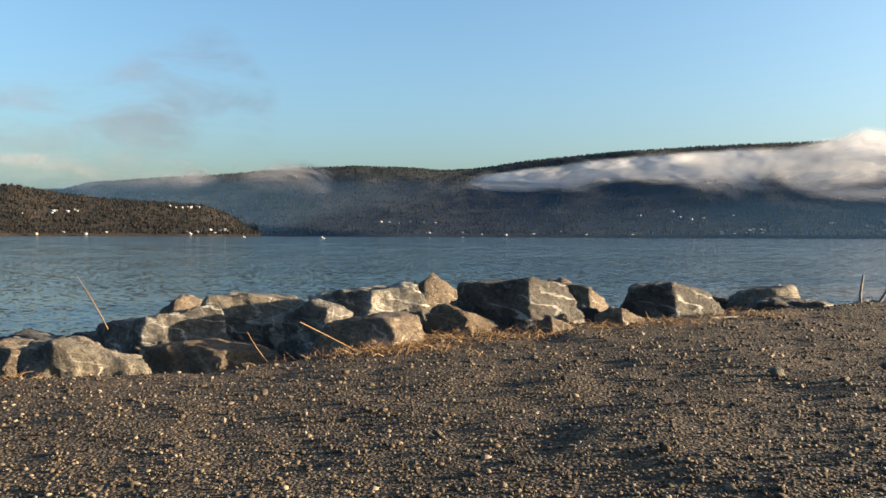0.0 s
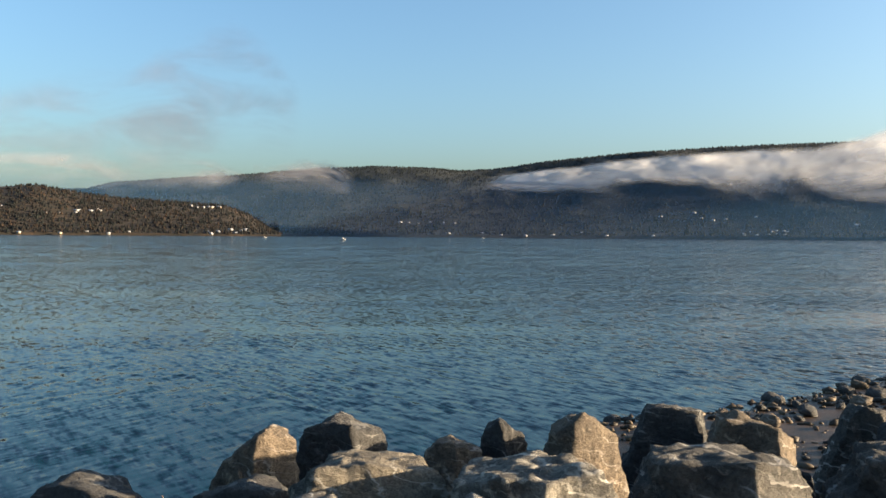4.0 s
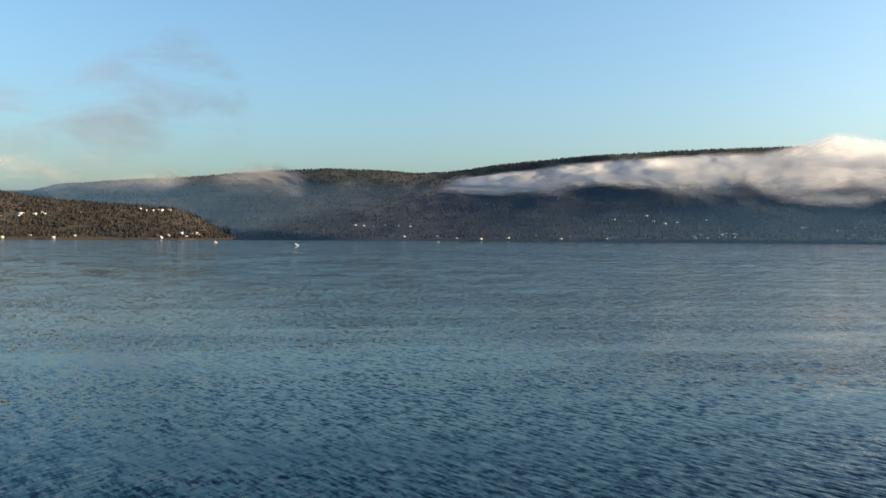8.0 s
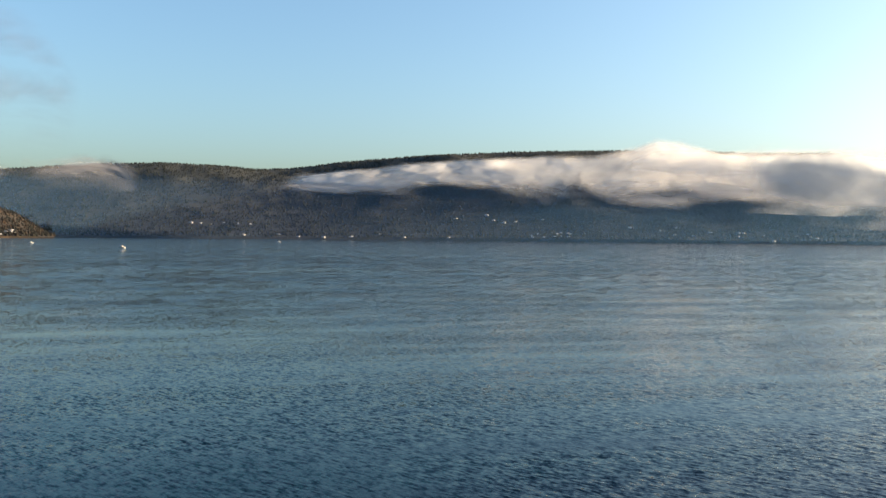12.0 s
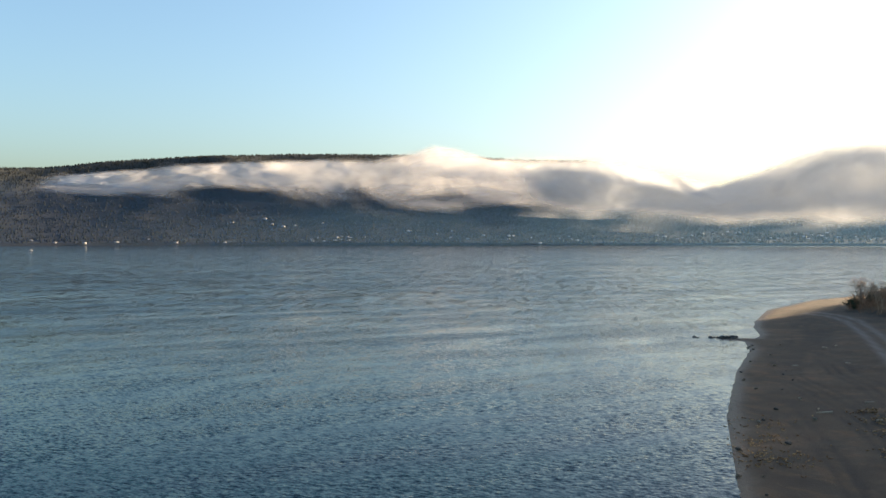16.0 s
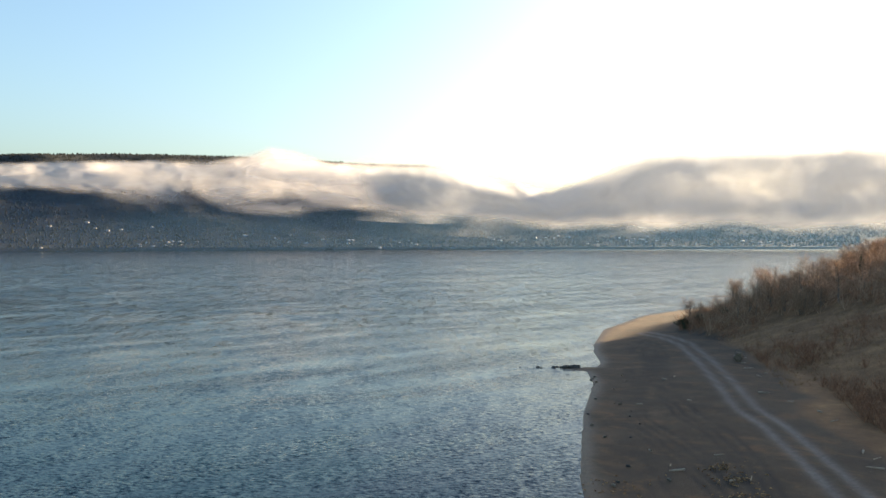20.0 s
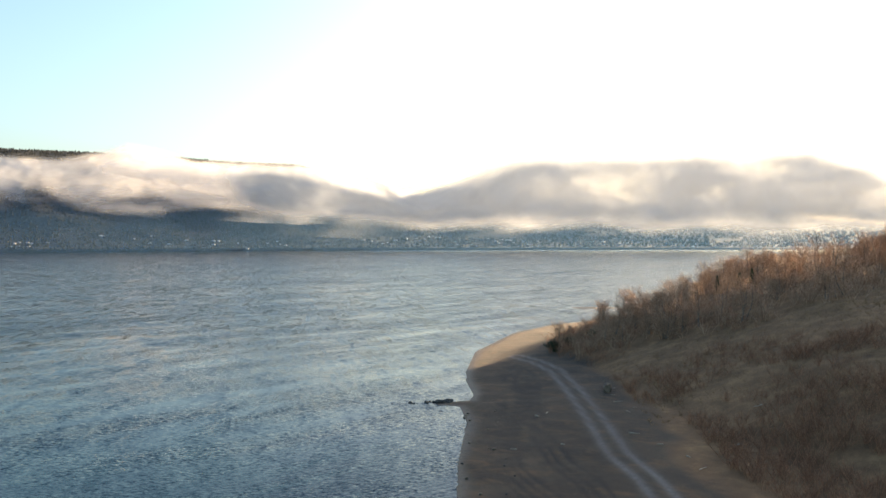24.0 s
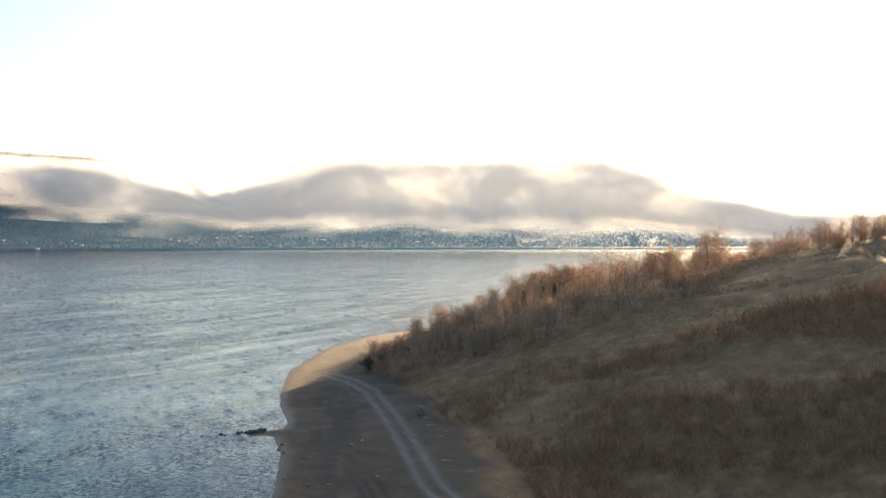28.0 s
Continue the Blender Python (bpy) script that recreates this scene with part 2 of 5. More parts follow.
def make_ground():
    """Gravel, beach, packed track and dead grass, mixed by the sheet's own masks."""
    m, n, l, bsdf = material("ground", 0.92)
    vec = place(n, l)
    mask = {k: put(n, l, "Attribute", {"attribute_name": k}).outputs["Fac"] for k in ("grass", "track", "wet")}
    stone = put(n, l, "TexVoronoi", None, Vector=vec, Scale=62.0)
    tint = put(n, l, "RGBToBW", None, Color=stone.outputs["Color"]).outputs[0]
    gravel = ramp(n, l, tint, [(0.2, (0.023, 0.016, 0.011)), (0.55, (0.053, 0.038, 0.024)), (0.8, (0.1, 0.073, 0.047)), (0.95, (0.19, 0.15, 0.105))])
    broad = noise_fac(n, l, vec, 0.55, 7.0, 0.65)
    gravel = mixed(n, l, 0.7, gravel, ramp(n, l, broad, [(0.3, (0.55, 0.5, 0.46)), (0.7, (1.0, 0.97, 0.93))]), "MULTIPLY")
    sand = ramp(n, l, noise_fac(n, l, stretched(n, l, vec, (0.25, 0.25, 1.0), 40), 0.6, 8.0, 0.7), [(0.3, (0.03, 0.022, 0.017)), (0.55, (0.056, 0.039, 0.028)), (0.75, (0.105, 0.072, 0.048))])
    rust = ramp(n, l, noise_fac(n, l, stretched(n, l, vec, (0.5, 0.22, 1.0), 42), 1.0, 8.0, 0.72, 0.6), [(0.5, (0, 0, 0)), (0.68, (0.8, 0.8, 0.8))])
    sand = mixed(n, l, rust, sand, (0.12, 0.068, 0.036))
    flecks = ramp(n, l, noise_fac(n, l, vec, 4.5, 3.0, 0.6), [(0.66, (0, 0, 0)), (0.72, (0.7, 0.7, 0.7))])
    sand = mixed(n, l, flecks, sand, (0.17, 0.135, 0.1))
    shore = put(n, l, "Attribute", {"attribute_name": "sand"}).outputs["Fac"]
    col = mixed(n, l, shore, gravel, sand)
    weed = ramp(n, l, noise_fac(n, l, vec, 1.6, 6.0, 0.7), [(0.35, (0.018, 0.013, 0.009)), (0.6, (0.06, 0.036, 0.02))])
    col = mixed(n, l, mask["wet"], col, weed)
    rut = put(n, l, "Attribute", {"attribute_name": "rut"}).outputs["Fac"]
    col = mixed(n, l, rut, col, (0.026, 0.02, 0.017))
    dry = ramp(n, l, noise_fac(n, l, vec, 0.35, 9.0, 0.75), [(0.3, (0.08, 0.041, 0.02)), (0.5, (0.155, 0.083, 0.04)), (0.7, (0.27, 0.155, 0.073))])
    col = mixed(n, l, mask["grass"], col, dry)
    pale = ramp(n, l, noise_fac(n, l, vec, 3.0, 5.0), [(0.3, (0.1, 0.092, 0.088)), (0.7, (0.19, 0.178, 0.17))])
    col = mixed(n, l, mask["track"], col, pale)
    l.new(col, bsdf.inputs["Base Color"])
    l.new(ramp(n, l, mask["wet"], [(0.0, (0.95,) * 3), (1.0, (0.45,) * 3)]), bsdf.inputs["Roughness"])
    bsdf.inputs["Specular IOR Level"].default_value = 0.25
    high = sums(n, l, "ADD", sums(n, l, "MULTIPLY", sums(n, l, "SUBTRACT", 0.6, stone.outputs["Distance"]), 0.5), broad)
    bumped(n, l, bsdf, high, 0.8, 0.03)
    return m


WATER, GROUND = make_water(), make_ground()
# hillside colour darkened to stand in for shade across the water
HILL = mixed_stuff("hillside", [(0.35, (0.009, 0.012, 0.013)), (0.5, (0.016, 0.018, 0.017)), (0.62, (0.03, 0.03, 0.028)), (0.7, (0.06, 0.06, 0.063))], 0.012)
HEAD = mixed_stuff("headland_soil", [(0.4, (0.012, 0.011, 0.008)), (0.55, (0.027, 0.019, 0.012)), (0.7, (0.085, 0.056, 0.034))], 0.02)


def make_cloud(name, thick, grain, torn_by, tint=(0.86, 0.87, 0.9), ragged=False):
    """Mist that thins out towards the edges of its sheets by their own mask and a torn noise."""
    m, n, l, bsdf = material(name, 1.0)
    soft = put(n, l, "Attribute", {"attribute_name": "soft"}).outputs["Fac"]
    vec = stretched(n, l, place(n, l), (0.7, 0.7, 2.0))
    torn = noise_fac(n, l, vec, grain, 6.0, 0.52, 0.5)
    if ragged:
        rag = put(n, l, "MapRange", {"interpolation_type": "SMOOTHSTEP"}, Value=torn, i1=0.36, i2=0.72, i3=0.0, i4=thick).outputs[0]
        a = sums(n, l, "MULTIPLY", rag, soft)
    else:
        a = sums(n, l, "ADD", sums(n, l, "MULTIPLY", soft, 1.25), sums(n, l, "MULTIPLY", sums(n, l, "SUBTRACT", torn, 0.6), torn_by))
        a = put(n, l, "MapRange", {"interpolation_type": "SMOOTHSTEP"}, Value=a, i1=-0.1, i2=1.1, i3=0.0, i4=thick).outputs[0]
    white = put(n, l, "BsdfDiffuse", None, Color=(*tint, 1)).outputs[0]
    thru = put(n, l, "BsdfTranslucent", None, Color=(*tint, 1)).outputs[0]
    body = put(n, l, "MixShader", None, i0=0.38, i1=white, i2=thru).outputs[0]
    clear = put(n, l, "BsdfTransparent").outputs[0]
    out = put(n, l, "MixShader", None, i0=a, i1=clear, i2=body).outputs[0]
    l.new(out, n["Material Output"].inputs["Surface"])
    return m


CLOUD = make_cloud("cloud", 0.72, 0.0055, 3.0, (0.62, 0.62, 0.65))
# same mist with a greyer tint, in place of the cloud's own shadow
GREYED = make_cloud("greyed_cloud", 0.95, 0.0048, 2.0, (0.46, 0.485, 0.53))
WISP = make_cloud("thin_cloud", 0.7, 0.006, 0.0, (0.3, 0.3, 0.33), True)
SMOKE = make_cloud("smoky_wisp", 0.3, 0.004, 0.0, (0.17, 0.15, 0.17), True)
# blue tint of the added sheets that imitate air haze
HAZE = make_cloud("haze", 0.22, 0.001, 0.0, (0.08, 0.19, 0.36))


# ---- helpers of this place ----
def mesh_from(name, verts, faces, mat, smooth=False):
    me = bpy.data.meshes.new(name)
    verts, faces = np.asarray(verts, np.float32), np.asarray(faces, np.int32)
    me.vertices.add(len(verts))
    me.vertices.foreach_set("co", verts.ravel())
    k = faces.shape[1]
    me.loops.add(faces.size)
    me.loops.foreach_set("vertex_index", faces.ravel())
    me.polygons.add(len(faces))
    me.polygons.foreach_set("loop_start", np.arange(0, faces.size, k, dtype=np.int32))
    if smooth:
        me.polygons.foreach_set("use_smooth", np.ones(len(faces), bool))
    me.update(calc_edges=True)
    for one in mat if isinstance(mat, (list, tuple)) else [mat]:
        me.materials.append(one)
    return me


def masked(me, name, values):
    a = me.attributes.new(name, "FLOAT", "POINT")
    a.data.foreach_set("value", np.asarray(values, np.float32).ravel())


def grid_faces(rows, cols):
    i = np.arange(rows * cols).reshape(rows, cols)
    return np.stack([i[:-1, :-1], i[:-1, 1:], i[1:, 1:], i[1:, :-1]], -1).reshape(-1, 4)


def part(name, me, parent, label="", at=None):
    ob = new(name, me)
    ob.parent = parent
    if at is not None:
        ob.matrix_basis = at
    return tagged(ob, label)


def smooth01(x, a, b_):
    t = np.clip((np.asarray(x, float) - a) / (b_ - a), 0, 1)
    return t * t * (3 - 2 * t)


RNG = np.random.default_rng(7)
_lattice = np.random.default_rng(3).random((256, 256))


def value_noise(x, y):
    x, y = np.asarray(x, float), np.asarray(y, float)
    xi, yi = np.floor(x).astype(int), np.floor(y).astype(int)
    u, v = x - xi, y - yi
    u, v = u * u * (3 - 2 * u), v * v * (3 - 2 * v)
    g = lambda i, j: _lattice[(xi + i) % 256, (yi + j) % 256]
    return (g(0, 0) * (1 - u) + g(1, 0) * u) * (1 - v) + (g(0, 1) * (1 - u) + g(1, 1) * u) * v


def fractal(x, y, octaves=5, gain=0.5):
    total, amp, norm = 0, 1.0, 0
    for k in range(octaves):
        total = total + amp * value_noise(x * 2**k + 17.3 * k, y * 2**k + 5.1 * k)
        norm, amp = norm + amp, amp * gain
    return total / norm - 0.5


def line_distance(x, y, pts):
    """Distance to a polyline, the side (positive to the right of its way) and the run along it."""
    best, side, run = np.full(np.shape(x), 1e9), np.zeros(np.shape(x)), np.zeros(np.shape(x))
    gone = 0.0
    for (ax, ay), (bx, by) in zip(pts[:-1], pts[1:]):
        dx, dy = bx - ax, by - ay
        ll = math.hypot(dx, dy)
        t = np.clip(((x - ax) * dx + (y - ay) * dy) / ll**2, 0, 1)
        d = np.hypot(x - ax - t * dx, y - ay - t * dy)
        s = np.sign((x - ax) * dy - (y - ay) * dx)
        near = d < best
        best, side, run = np.where(near, d, best), np.where(near, s, side), np.where(near, gone + t * ll, run)
        gone += ll
    return best, side, run


def inside(x, y, pts):
    """True within the closed polygon."""
    hit = np.zeros(np.shape(x), bool)
    for (ax, ay), (bx, by) in zip(pts, pts[1:] + pts[:1]):
        if ay != by:
            hit ^= ((ay > y) != (by > y)) & (x < (bx - ax) * (y - ay) / (by - ay) + ax)
    return hit


# ---- the shore: one sheet of ground ----
SHORE = [(-420, -60), (-120, 2), (-40, 8.5), (-14, 10.5), (-4, 11.6), (0.2, 13.6), (1.7, 17.6), (5, 19.0), (8.5, 21.8), (13, 25.6), (18.2, 33), (27, 46.5), (38.4, 58), (53.6, 73),
         (72, 88.8), (88, 101), (94.2, 107.5), (93.2, 112), (95.4, 111.6), (99, 109.5), (103, 112.2), (110, 119.5), (118, 126.4), (139, 141.5), (172, 156.3), (195, 160.5), (222, 157), (300, 120), (620, 60)]
TRACK = [(-60, -40), (0, -8), (38, 35), (58, 53.5), (67.2, 61.8), (75.4, 69.2), (81.4, 75.6), (96.8, 88.2), (110, 99.4), (122.4, 110.6), (130, 120), (136, 129)]
TOE = [(-60, -60), (0, -26), (45, 33), (66, 56), (80, 69), (95, 80.3), (113, 94), (127, 108), (136, 122.5), (150, 133), (178, 143), (205, 146), (230, 140), (330, 90), (620, 30)]


def shore_distance(x, y):
    d = line_distance(x, y, SHORE)[0]
    return np.where(inside(x, y, SHORE + [(3000, 60), (3000, -3000), (-3000, -3000), (-3000, -60)]), d, -d)


def ground_height(x, y):
    x, y = np.asarray(x, float), np.asarray(y, float)
    inland = shore_distance(x, y)
    beach = np.where(inland > 0, 1.75 * smooth01(inland, -1, 21) * 1.0, np.maximum(inland * 0.16, -4.0))
    beach = beach + 0.012 * np.clip(inland - 20, 0, 60)
    # gravel terrace behind the boulders, with a low stony flat beyond them
    front = np.interp(x, [-9, -4, -2.4, -1.5, -0.7, 0.0, 0.9, 2.2, 4.2, 9], [4.2, 4.3, 4.65, 4.95, 5.4, 6.0, 6.4, 7.1, 8.2, 9.0]) + 0.4 * fractal(x * 0.6, y * 0.6 + 9, 3)
    terrace = 1.72 + 0.16 * smooth01(x, -3, 3) + 0.05 * smooth01(y, 1, 6)
    low = np.clip(0.05 + 0.05 * inland, -4, 0.45)
    drop = 1 - 0.3 * smooth01(y - front, 0.0, 0.5) - 0.7 * smooth01(y - front, 0.4, 4.0)
    near = np.where(y < front, terrace, low + (terrace - low) * drop)
    near = np.where(inland < 0, np.minimum(near, beach), near)
    z = beach + (near - beach) * (1 - smooth01(np.hypot(x * 0.8, y - 6), 18, 34))
    # wooded hill
    e, es, run = line_distance(x, y, TOE)
    e = e * es
    bench = np.interp(run, [0, 120, 170, 215, 240, 300], [26, 26, 20, 6, 1, 1])
    rise = np.clip(e - bench, 0, None)
    hill = 0.3 * np.clip(rise, 0, 36) + (0.145 + 0.062 * (1 - smooth01(y, 48, 90))) * np.clip(rise - 36, 0, 110)
    # hill lowered out of view to the south, so sun reaches the terrace
    hill = hill * (0.36 + 0.64 * smooth01(y, -12, 20)) * (1 + 0.2 * fractal(x * 0.03, y * 0.03, 4)) + smooth01(rise, 0, 12) * (0.7 * fractal(x * 0.15, y * 0.15, 3) + 0.55 * fractal(x * 0.25 + 9, y * 0.7, 4))
    z = z + np.where(e > 0, hill, 0) * smooth01(x, 10, 70)
    # low bar of sand beyond the point
    bar = line_distance(x, y, [(247, 186), (256, 172), (278, 150)])[0]
    z = np.maximum(z, 0.5 - 0.16 * bar)
    return z


def shore_sheet():
    def steps(*runs):
        return np.unique(np.concatenate([np.arange(a, b_, s) for a, b_, s in runs]))
    xs = steps((-900, -100, 40), (-100, -20, 5), (-20, -7, 0.5), (-7, 8, 0.09), (8, 30, 0.5), (30, 40, 0.9), (40, 82, 0.4), (82, 170, 0.9), (170, 330, 3), (330, 900, 20))
    ys = steps((-900, -60, 40), (-60, -4, 4), (-4, 1.5, 0.4), (1.5, 12, 0.09), (12, 26, 0.35), (26, 48, 0.9), (48, 84, 0.4), (84, 165, 0.9), (165, 240, 6))
    x, y = np.meshgrid(xs, ys)
    z = ground_height(x, y)
    inland = shore_distance(x, y)
    fine = smooth01(-np.hypot(x, y - 5), -16, -9)
    z = z + fine * (0.07 * fractal(x * 1.3, y * 1.3, 4) + 0.04 * fractal(x * 5, y * 5, 4))
    z = z + (1 - fine) * 0.22 * fractal(x * 0.25, y * 0.25, 4) * smooth01(inland, 0, 4)
    t, ts, _ = line_distance(x, y, TRACK)
    t = t * ts
    rut = np.exp(-((np.abs(t) - 0.95) / 0.45) ** 2)
    z = z - 0.06 * rut * smooth01(x, 20, 40)
    way = line_distance(x, y, TRACK)[2]
    old = 0 * x
    for gap, sway, phase in ((-4.9, 1.1, 0.0), (-5.9, 1.1, 0.2), (-6.7, 1.1, 0.25), (-7.7, 2.2, 1.2), (-8.5, 2.2, 1.3), (-9.3, 2.2, 1.4), (-10.1, 2.2, 1.45), (-11.5, 1.4, 2.0), (-12.4, 1.4, 2.1), (-14, 1.0, 3.0)):
        old = np.maximum(old, np.exp(-((t - gap - sway * np.sin(way * 0.085 + phase)) / 0.27) ** 2))
    old = old * smooth01(x, 28, 44) * smooth01(inland, 3, 7) * (0.55 + 0.9 * fractal(x * 0.2 + 3, y * 0.2, 3))
    z = z - 0.09 * old
    e, es, run = line_distance(x, y, TOE)
    e = e * es
    track = rut * smooth01(x, 20, 40) * (0.75 + 0.5 * fractal(x * 0.3, y * 0.3, 3))
    grass = smooth01(e + 5 * fractal(x * 0.12, y * 0.12, 4), 0.5, 3.5) * smooth01(x, 12, 30) * (1 - track)
    tide = 2.2 + 2.0 * fractal(x * 0.15, y * 0.15, 3)
    wet = (1 - smooth01(inland, 0.2 * tide, tide)) * 0.8
    flat = (1 - smooth01(z, 0.3, 0.8)) * smooth01(-np.hypot(x - 7, y - 19), -26, -14)
    wet = np.clip(np.maximum(wet, flat), 0, 1)
    me = mesh_from("ground", np.stack([x, y, z], -1).reshape(-1, 3), grid_faces(len(ys), len(xs)), GROUND, True)
    for name, v in (("grass", grass), ("track", np.clip(track, 0, 1)), ("wet", wet), ("rut", np.clip(1.5 * old, 0, 1)), ("sand", smooth01(np.hypot(x, y - 5), 26, 42))):
        masked(me, name, v)
    return tagged(new("ground", me), "brown gravel shore with packed wheel tracks and dead grass", "ground", kind="structure")


shore_sheet()


def water_sheet():
    """The fjord: wind waves as real relief near the shore, fading into the flat sheet far out."""
    r = np.concatenate([[0.0, 2.0], np.geomspace(4, 80, 440), np.geomspace(86, 4900, 60)])
    a = np.radians(np.concatenate([np.arange(-45, 100, 0.3), np.arange(100, 316, 4), [315]]))
    rr, aa = np.meshgrid(r, a)
    x, y = rr * np.sin(aa) + 2, rr * np.cos(aa) + 12
    rng = np.random.default_rng(5)
    z = 0 * x
    for _ in range(26):
        wave = 0.26 * 2.4 ** rng.random()
        way = radians(34 + rng.normal(0, 20))
        k = 2 * math.pi / wave
        crest = np.sin(k * (x * math.cos(way) + y * math.sin(way)) + rng.uniform(0, 6.3) + 2.2 * fractal(x * 0.13 + wave, y * 0.13, 2))
        z += 0.0045 * wave * (crest + 0.25 * crest**2)
    gust = 0.55 + 1.1 * smooth01(fractal(x * 0.02 + 4, y * 0.05, 3), -0.25, 0.3)
    calm = smooth01(-shore_distance(x, y), 0.0, 9.0)
    z = 0.6 * z * gust * calm * (1 - smooth01(rr, 12, 36))
    me = mesh_from("water", np.stack([x, y, z], -1).reshape(-1, 3), grid_faces(len(a), len(r)), WATER, True)
    tagged(new("water", me), "dark blue rippled fjord water", "water", kind="structure")


water_sheet()


# ---- far hills across the water ----
RIDGE_AT = [-60, -40, -25, -23.5, -19, -15.6, -10.2, -5.9, -2, 0, 2, 5.9, 9.7, 13.4, 17, 20.4, 25, 30, 33.5, 38, 42, 48, 56, 66, 80, 125]
RIDGE_UP = [.03, .04, .05, .058, .066, .0705, .0805, .0845, .0825, .08, .0815, .0915, .098, .102, .1055, .1065, .1062, .104, .1, .098, .08, .05, .05, .04, .015, .015]
HEAD_AT = [-75, -40, -31, -27.9, -25.2, -22.9, -19.3, -16.3, -14.8, -13.7, -12.8]
HEAD_UP = [.04, .042, .0485, .0535, .0455, .041, .0375, .0345, .0245, .012, .001]


def far_sheet(name, at, up, near, far, span, mat, label, cells, seed):
    """A hillside over the water: it climbs from the far shore to its ridge and falls off behind it."""
    az = np.linspace(span[0], span[1], cells[0])
    s = np.linspace(-0.03, 1.25, cells[1])
    aa, ss = np.meshgrid(az, s)
    top = np.interp(aa, at, up)
    r = near + (far - near) * ss
    x, y = r * np.sin(np.radians(aa)), r * np.cos(np.radians(aa))
    shape = np.where(ss <= 1, 0.2 * ss + 0.8 * smooth01(ss, -0.05, 1.05), 1 - 1.6 * (ss - 1))
    gully = fractal(x * 0.004 + seed, y * 0.004, 5)
    z = top * far * shape * (1 + 0.3 * gully * smooth01(-np.abs(ss - 0.5), -0.5, -0.2)) + 3
    z = np.where(ss < 0, -20, z)
    me = mesh_from(name, np.stack([x, y, z], -1).reshape(-1, 3), grid_faces(cells[1], cells[0]), mat, True)
    return tagged(new(name, me), label, "hill", kind="structure"), (x, y, z, ss)


HILLS, HILL_AT = far_sheet("ground_far_hills", RIDGE_AT, RIDGE_UP, 2250, 3600, (-62, 125), HILL, "long dark forested ridge across the fjord", (560, 70), 1.0)
HEADLAND, HEAD_XYZ = far_sheet("ground_headland", HEAD_AT, HEAD_UP, 1850, 2350, (-75, -12.6), HEAD, "low sunlit wooded headland with houses", (260, 44), 9.0)


# ---- mist and clouds ----
def cloud_bank(name, at, low, high, ranges, mat, label, seed, bulge=14.0, fade=True, foot=(-0.28, 0.5)):
    """Torn sheets of mist, one behind the other, each bulging on its own."""
    holder = tagged(new(name), label, "cloud", kind="stuff")
    for k, dist in enumerate(ranges):
        az = np.linspace(at[0], at[-1], int((at[-1] - at[0]) * 8) + 12)
        v = np.linspace(-0.3, 1.3, 64)
        aa, vv = np.meshgrid(az, v)
        lo, hi = np.interp(aa, at, low), np.interp(aa, at, high)
        el = lo + (hi - lo) * vv
        push = bulge * (fractal(aa * 0.4 + seed + 3.7 * k, vv * 2.2 + k, 4, 0.42) * 2.0 - 0.6 * (vv - 0.5))
        r = dist + push
        soft = smooth01(vv, *foot) * (1 - smooth01(vv, 0.84, 1.2))
        if fade:
            soft = soft * smooth01(aa, at[0] - 0.5, at[0] + 0.07 * (at[-1] - at[0]) + 0.6) * (1 - smooth01(aa, at[-1] - 0.07 * (at[-1] - at[0]) - 0.6, at[-1]))
        p = np.stack([r * np.sin(np.radians(aa)), r * np.cos(np.radians(aa)), el * r + 4], -1)
        me = mesh_from(name, p.reshape(-1, 3), grid_faces(*aa.shape), mat, True)
        masked(me, "soft", soft)
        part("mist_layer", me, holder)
    return holder


cloud_bank("fog_bank", [1.2, 3.2, 6, 9.7, 13.4, 17, 20.5, 23, 27, 31, 34, 38, 41.5, 43],
           [.060, .058, .058, .061, .062, .057, .053, .05, .05, .05, .047, .045, .044, .044],
           [.070, .074, .081, .087, .093, .097, .0985, .1, .113, .1, .097, .1, .088, .07], (2300, 2370), CLOUD, "bank of white fog lying along the far hillside", 1.0, 17.0)
cloud_bank("fog_bank", [31, 38, 44, 46.4, 48.3, 50.2, 52.5, 55, 65, 72, 76, 79, 84, 98],
           [.05, .034, .026, .022, .021, .021, .02, .02, .019, .018, .014, .008, .003, .003],
           [.1, .096, .076, .066, .08, .094, .106, .11, .111, .11, .084, .062, .042, .04], (2110, 2180), GREYED, "tall grey cloud over the far shore", 21.0, 15.0, True, (-0.14, 0.35))
cloud_bank("fog_shred", [22, 24, 27, 30, 34], [.056, .042, .036, .038, .052], [.062, .074, .074, .07, .058], (2260,), CLOUD, "torn shred of fog hanging down the hillside", 91.0, 10.0)
cloud_bank("fog_shred", [24.5, 27, 30, 33, 37], [.084, .074, .07, .07, .076], [.09, .106, .105, .098, .082], (2230,), CLOUD, "puff of fog boiling over the ridge", 97.0, 10.0)
cloud_bank("hilltop_cloud", [-36, -30, -26, -23, -20, -17, -14.5], [.052, .054, .054, .052, .054, .058, .06], [.078, .084, .086, .092, .092, .084, .07], (2900,), WISP, "thin grey cloud over the hilltop", 33.0, 8.0)
cloud_bank("hilltop_cloud", [-14.5, -12.5, -10.5, -9.2, -7.5], [.062, .06, .056, .05, .046], [.082, .086, .09, .088, .074], (2900,), WISP, "small torn cloud against the ridge", 41.0, 8.0)
cloud_bank("cloud_wisp", [-34, -29, -25, -22, -19, -16], [.07, .068, .07, .072, .078, .09], [.125, .15, .168, .172, .165, .14], (3300,), SMOKE, "faint grey wisp of cloud in the sky", 55.0, 8.0)
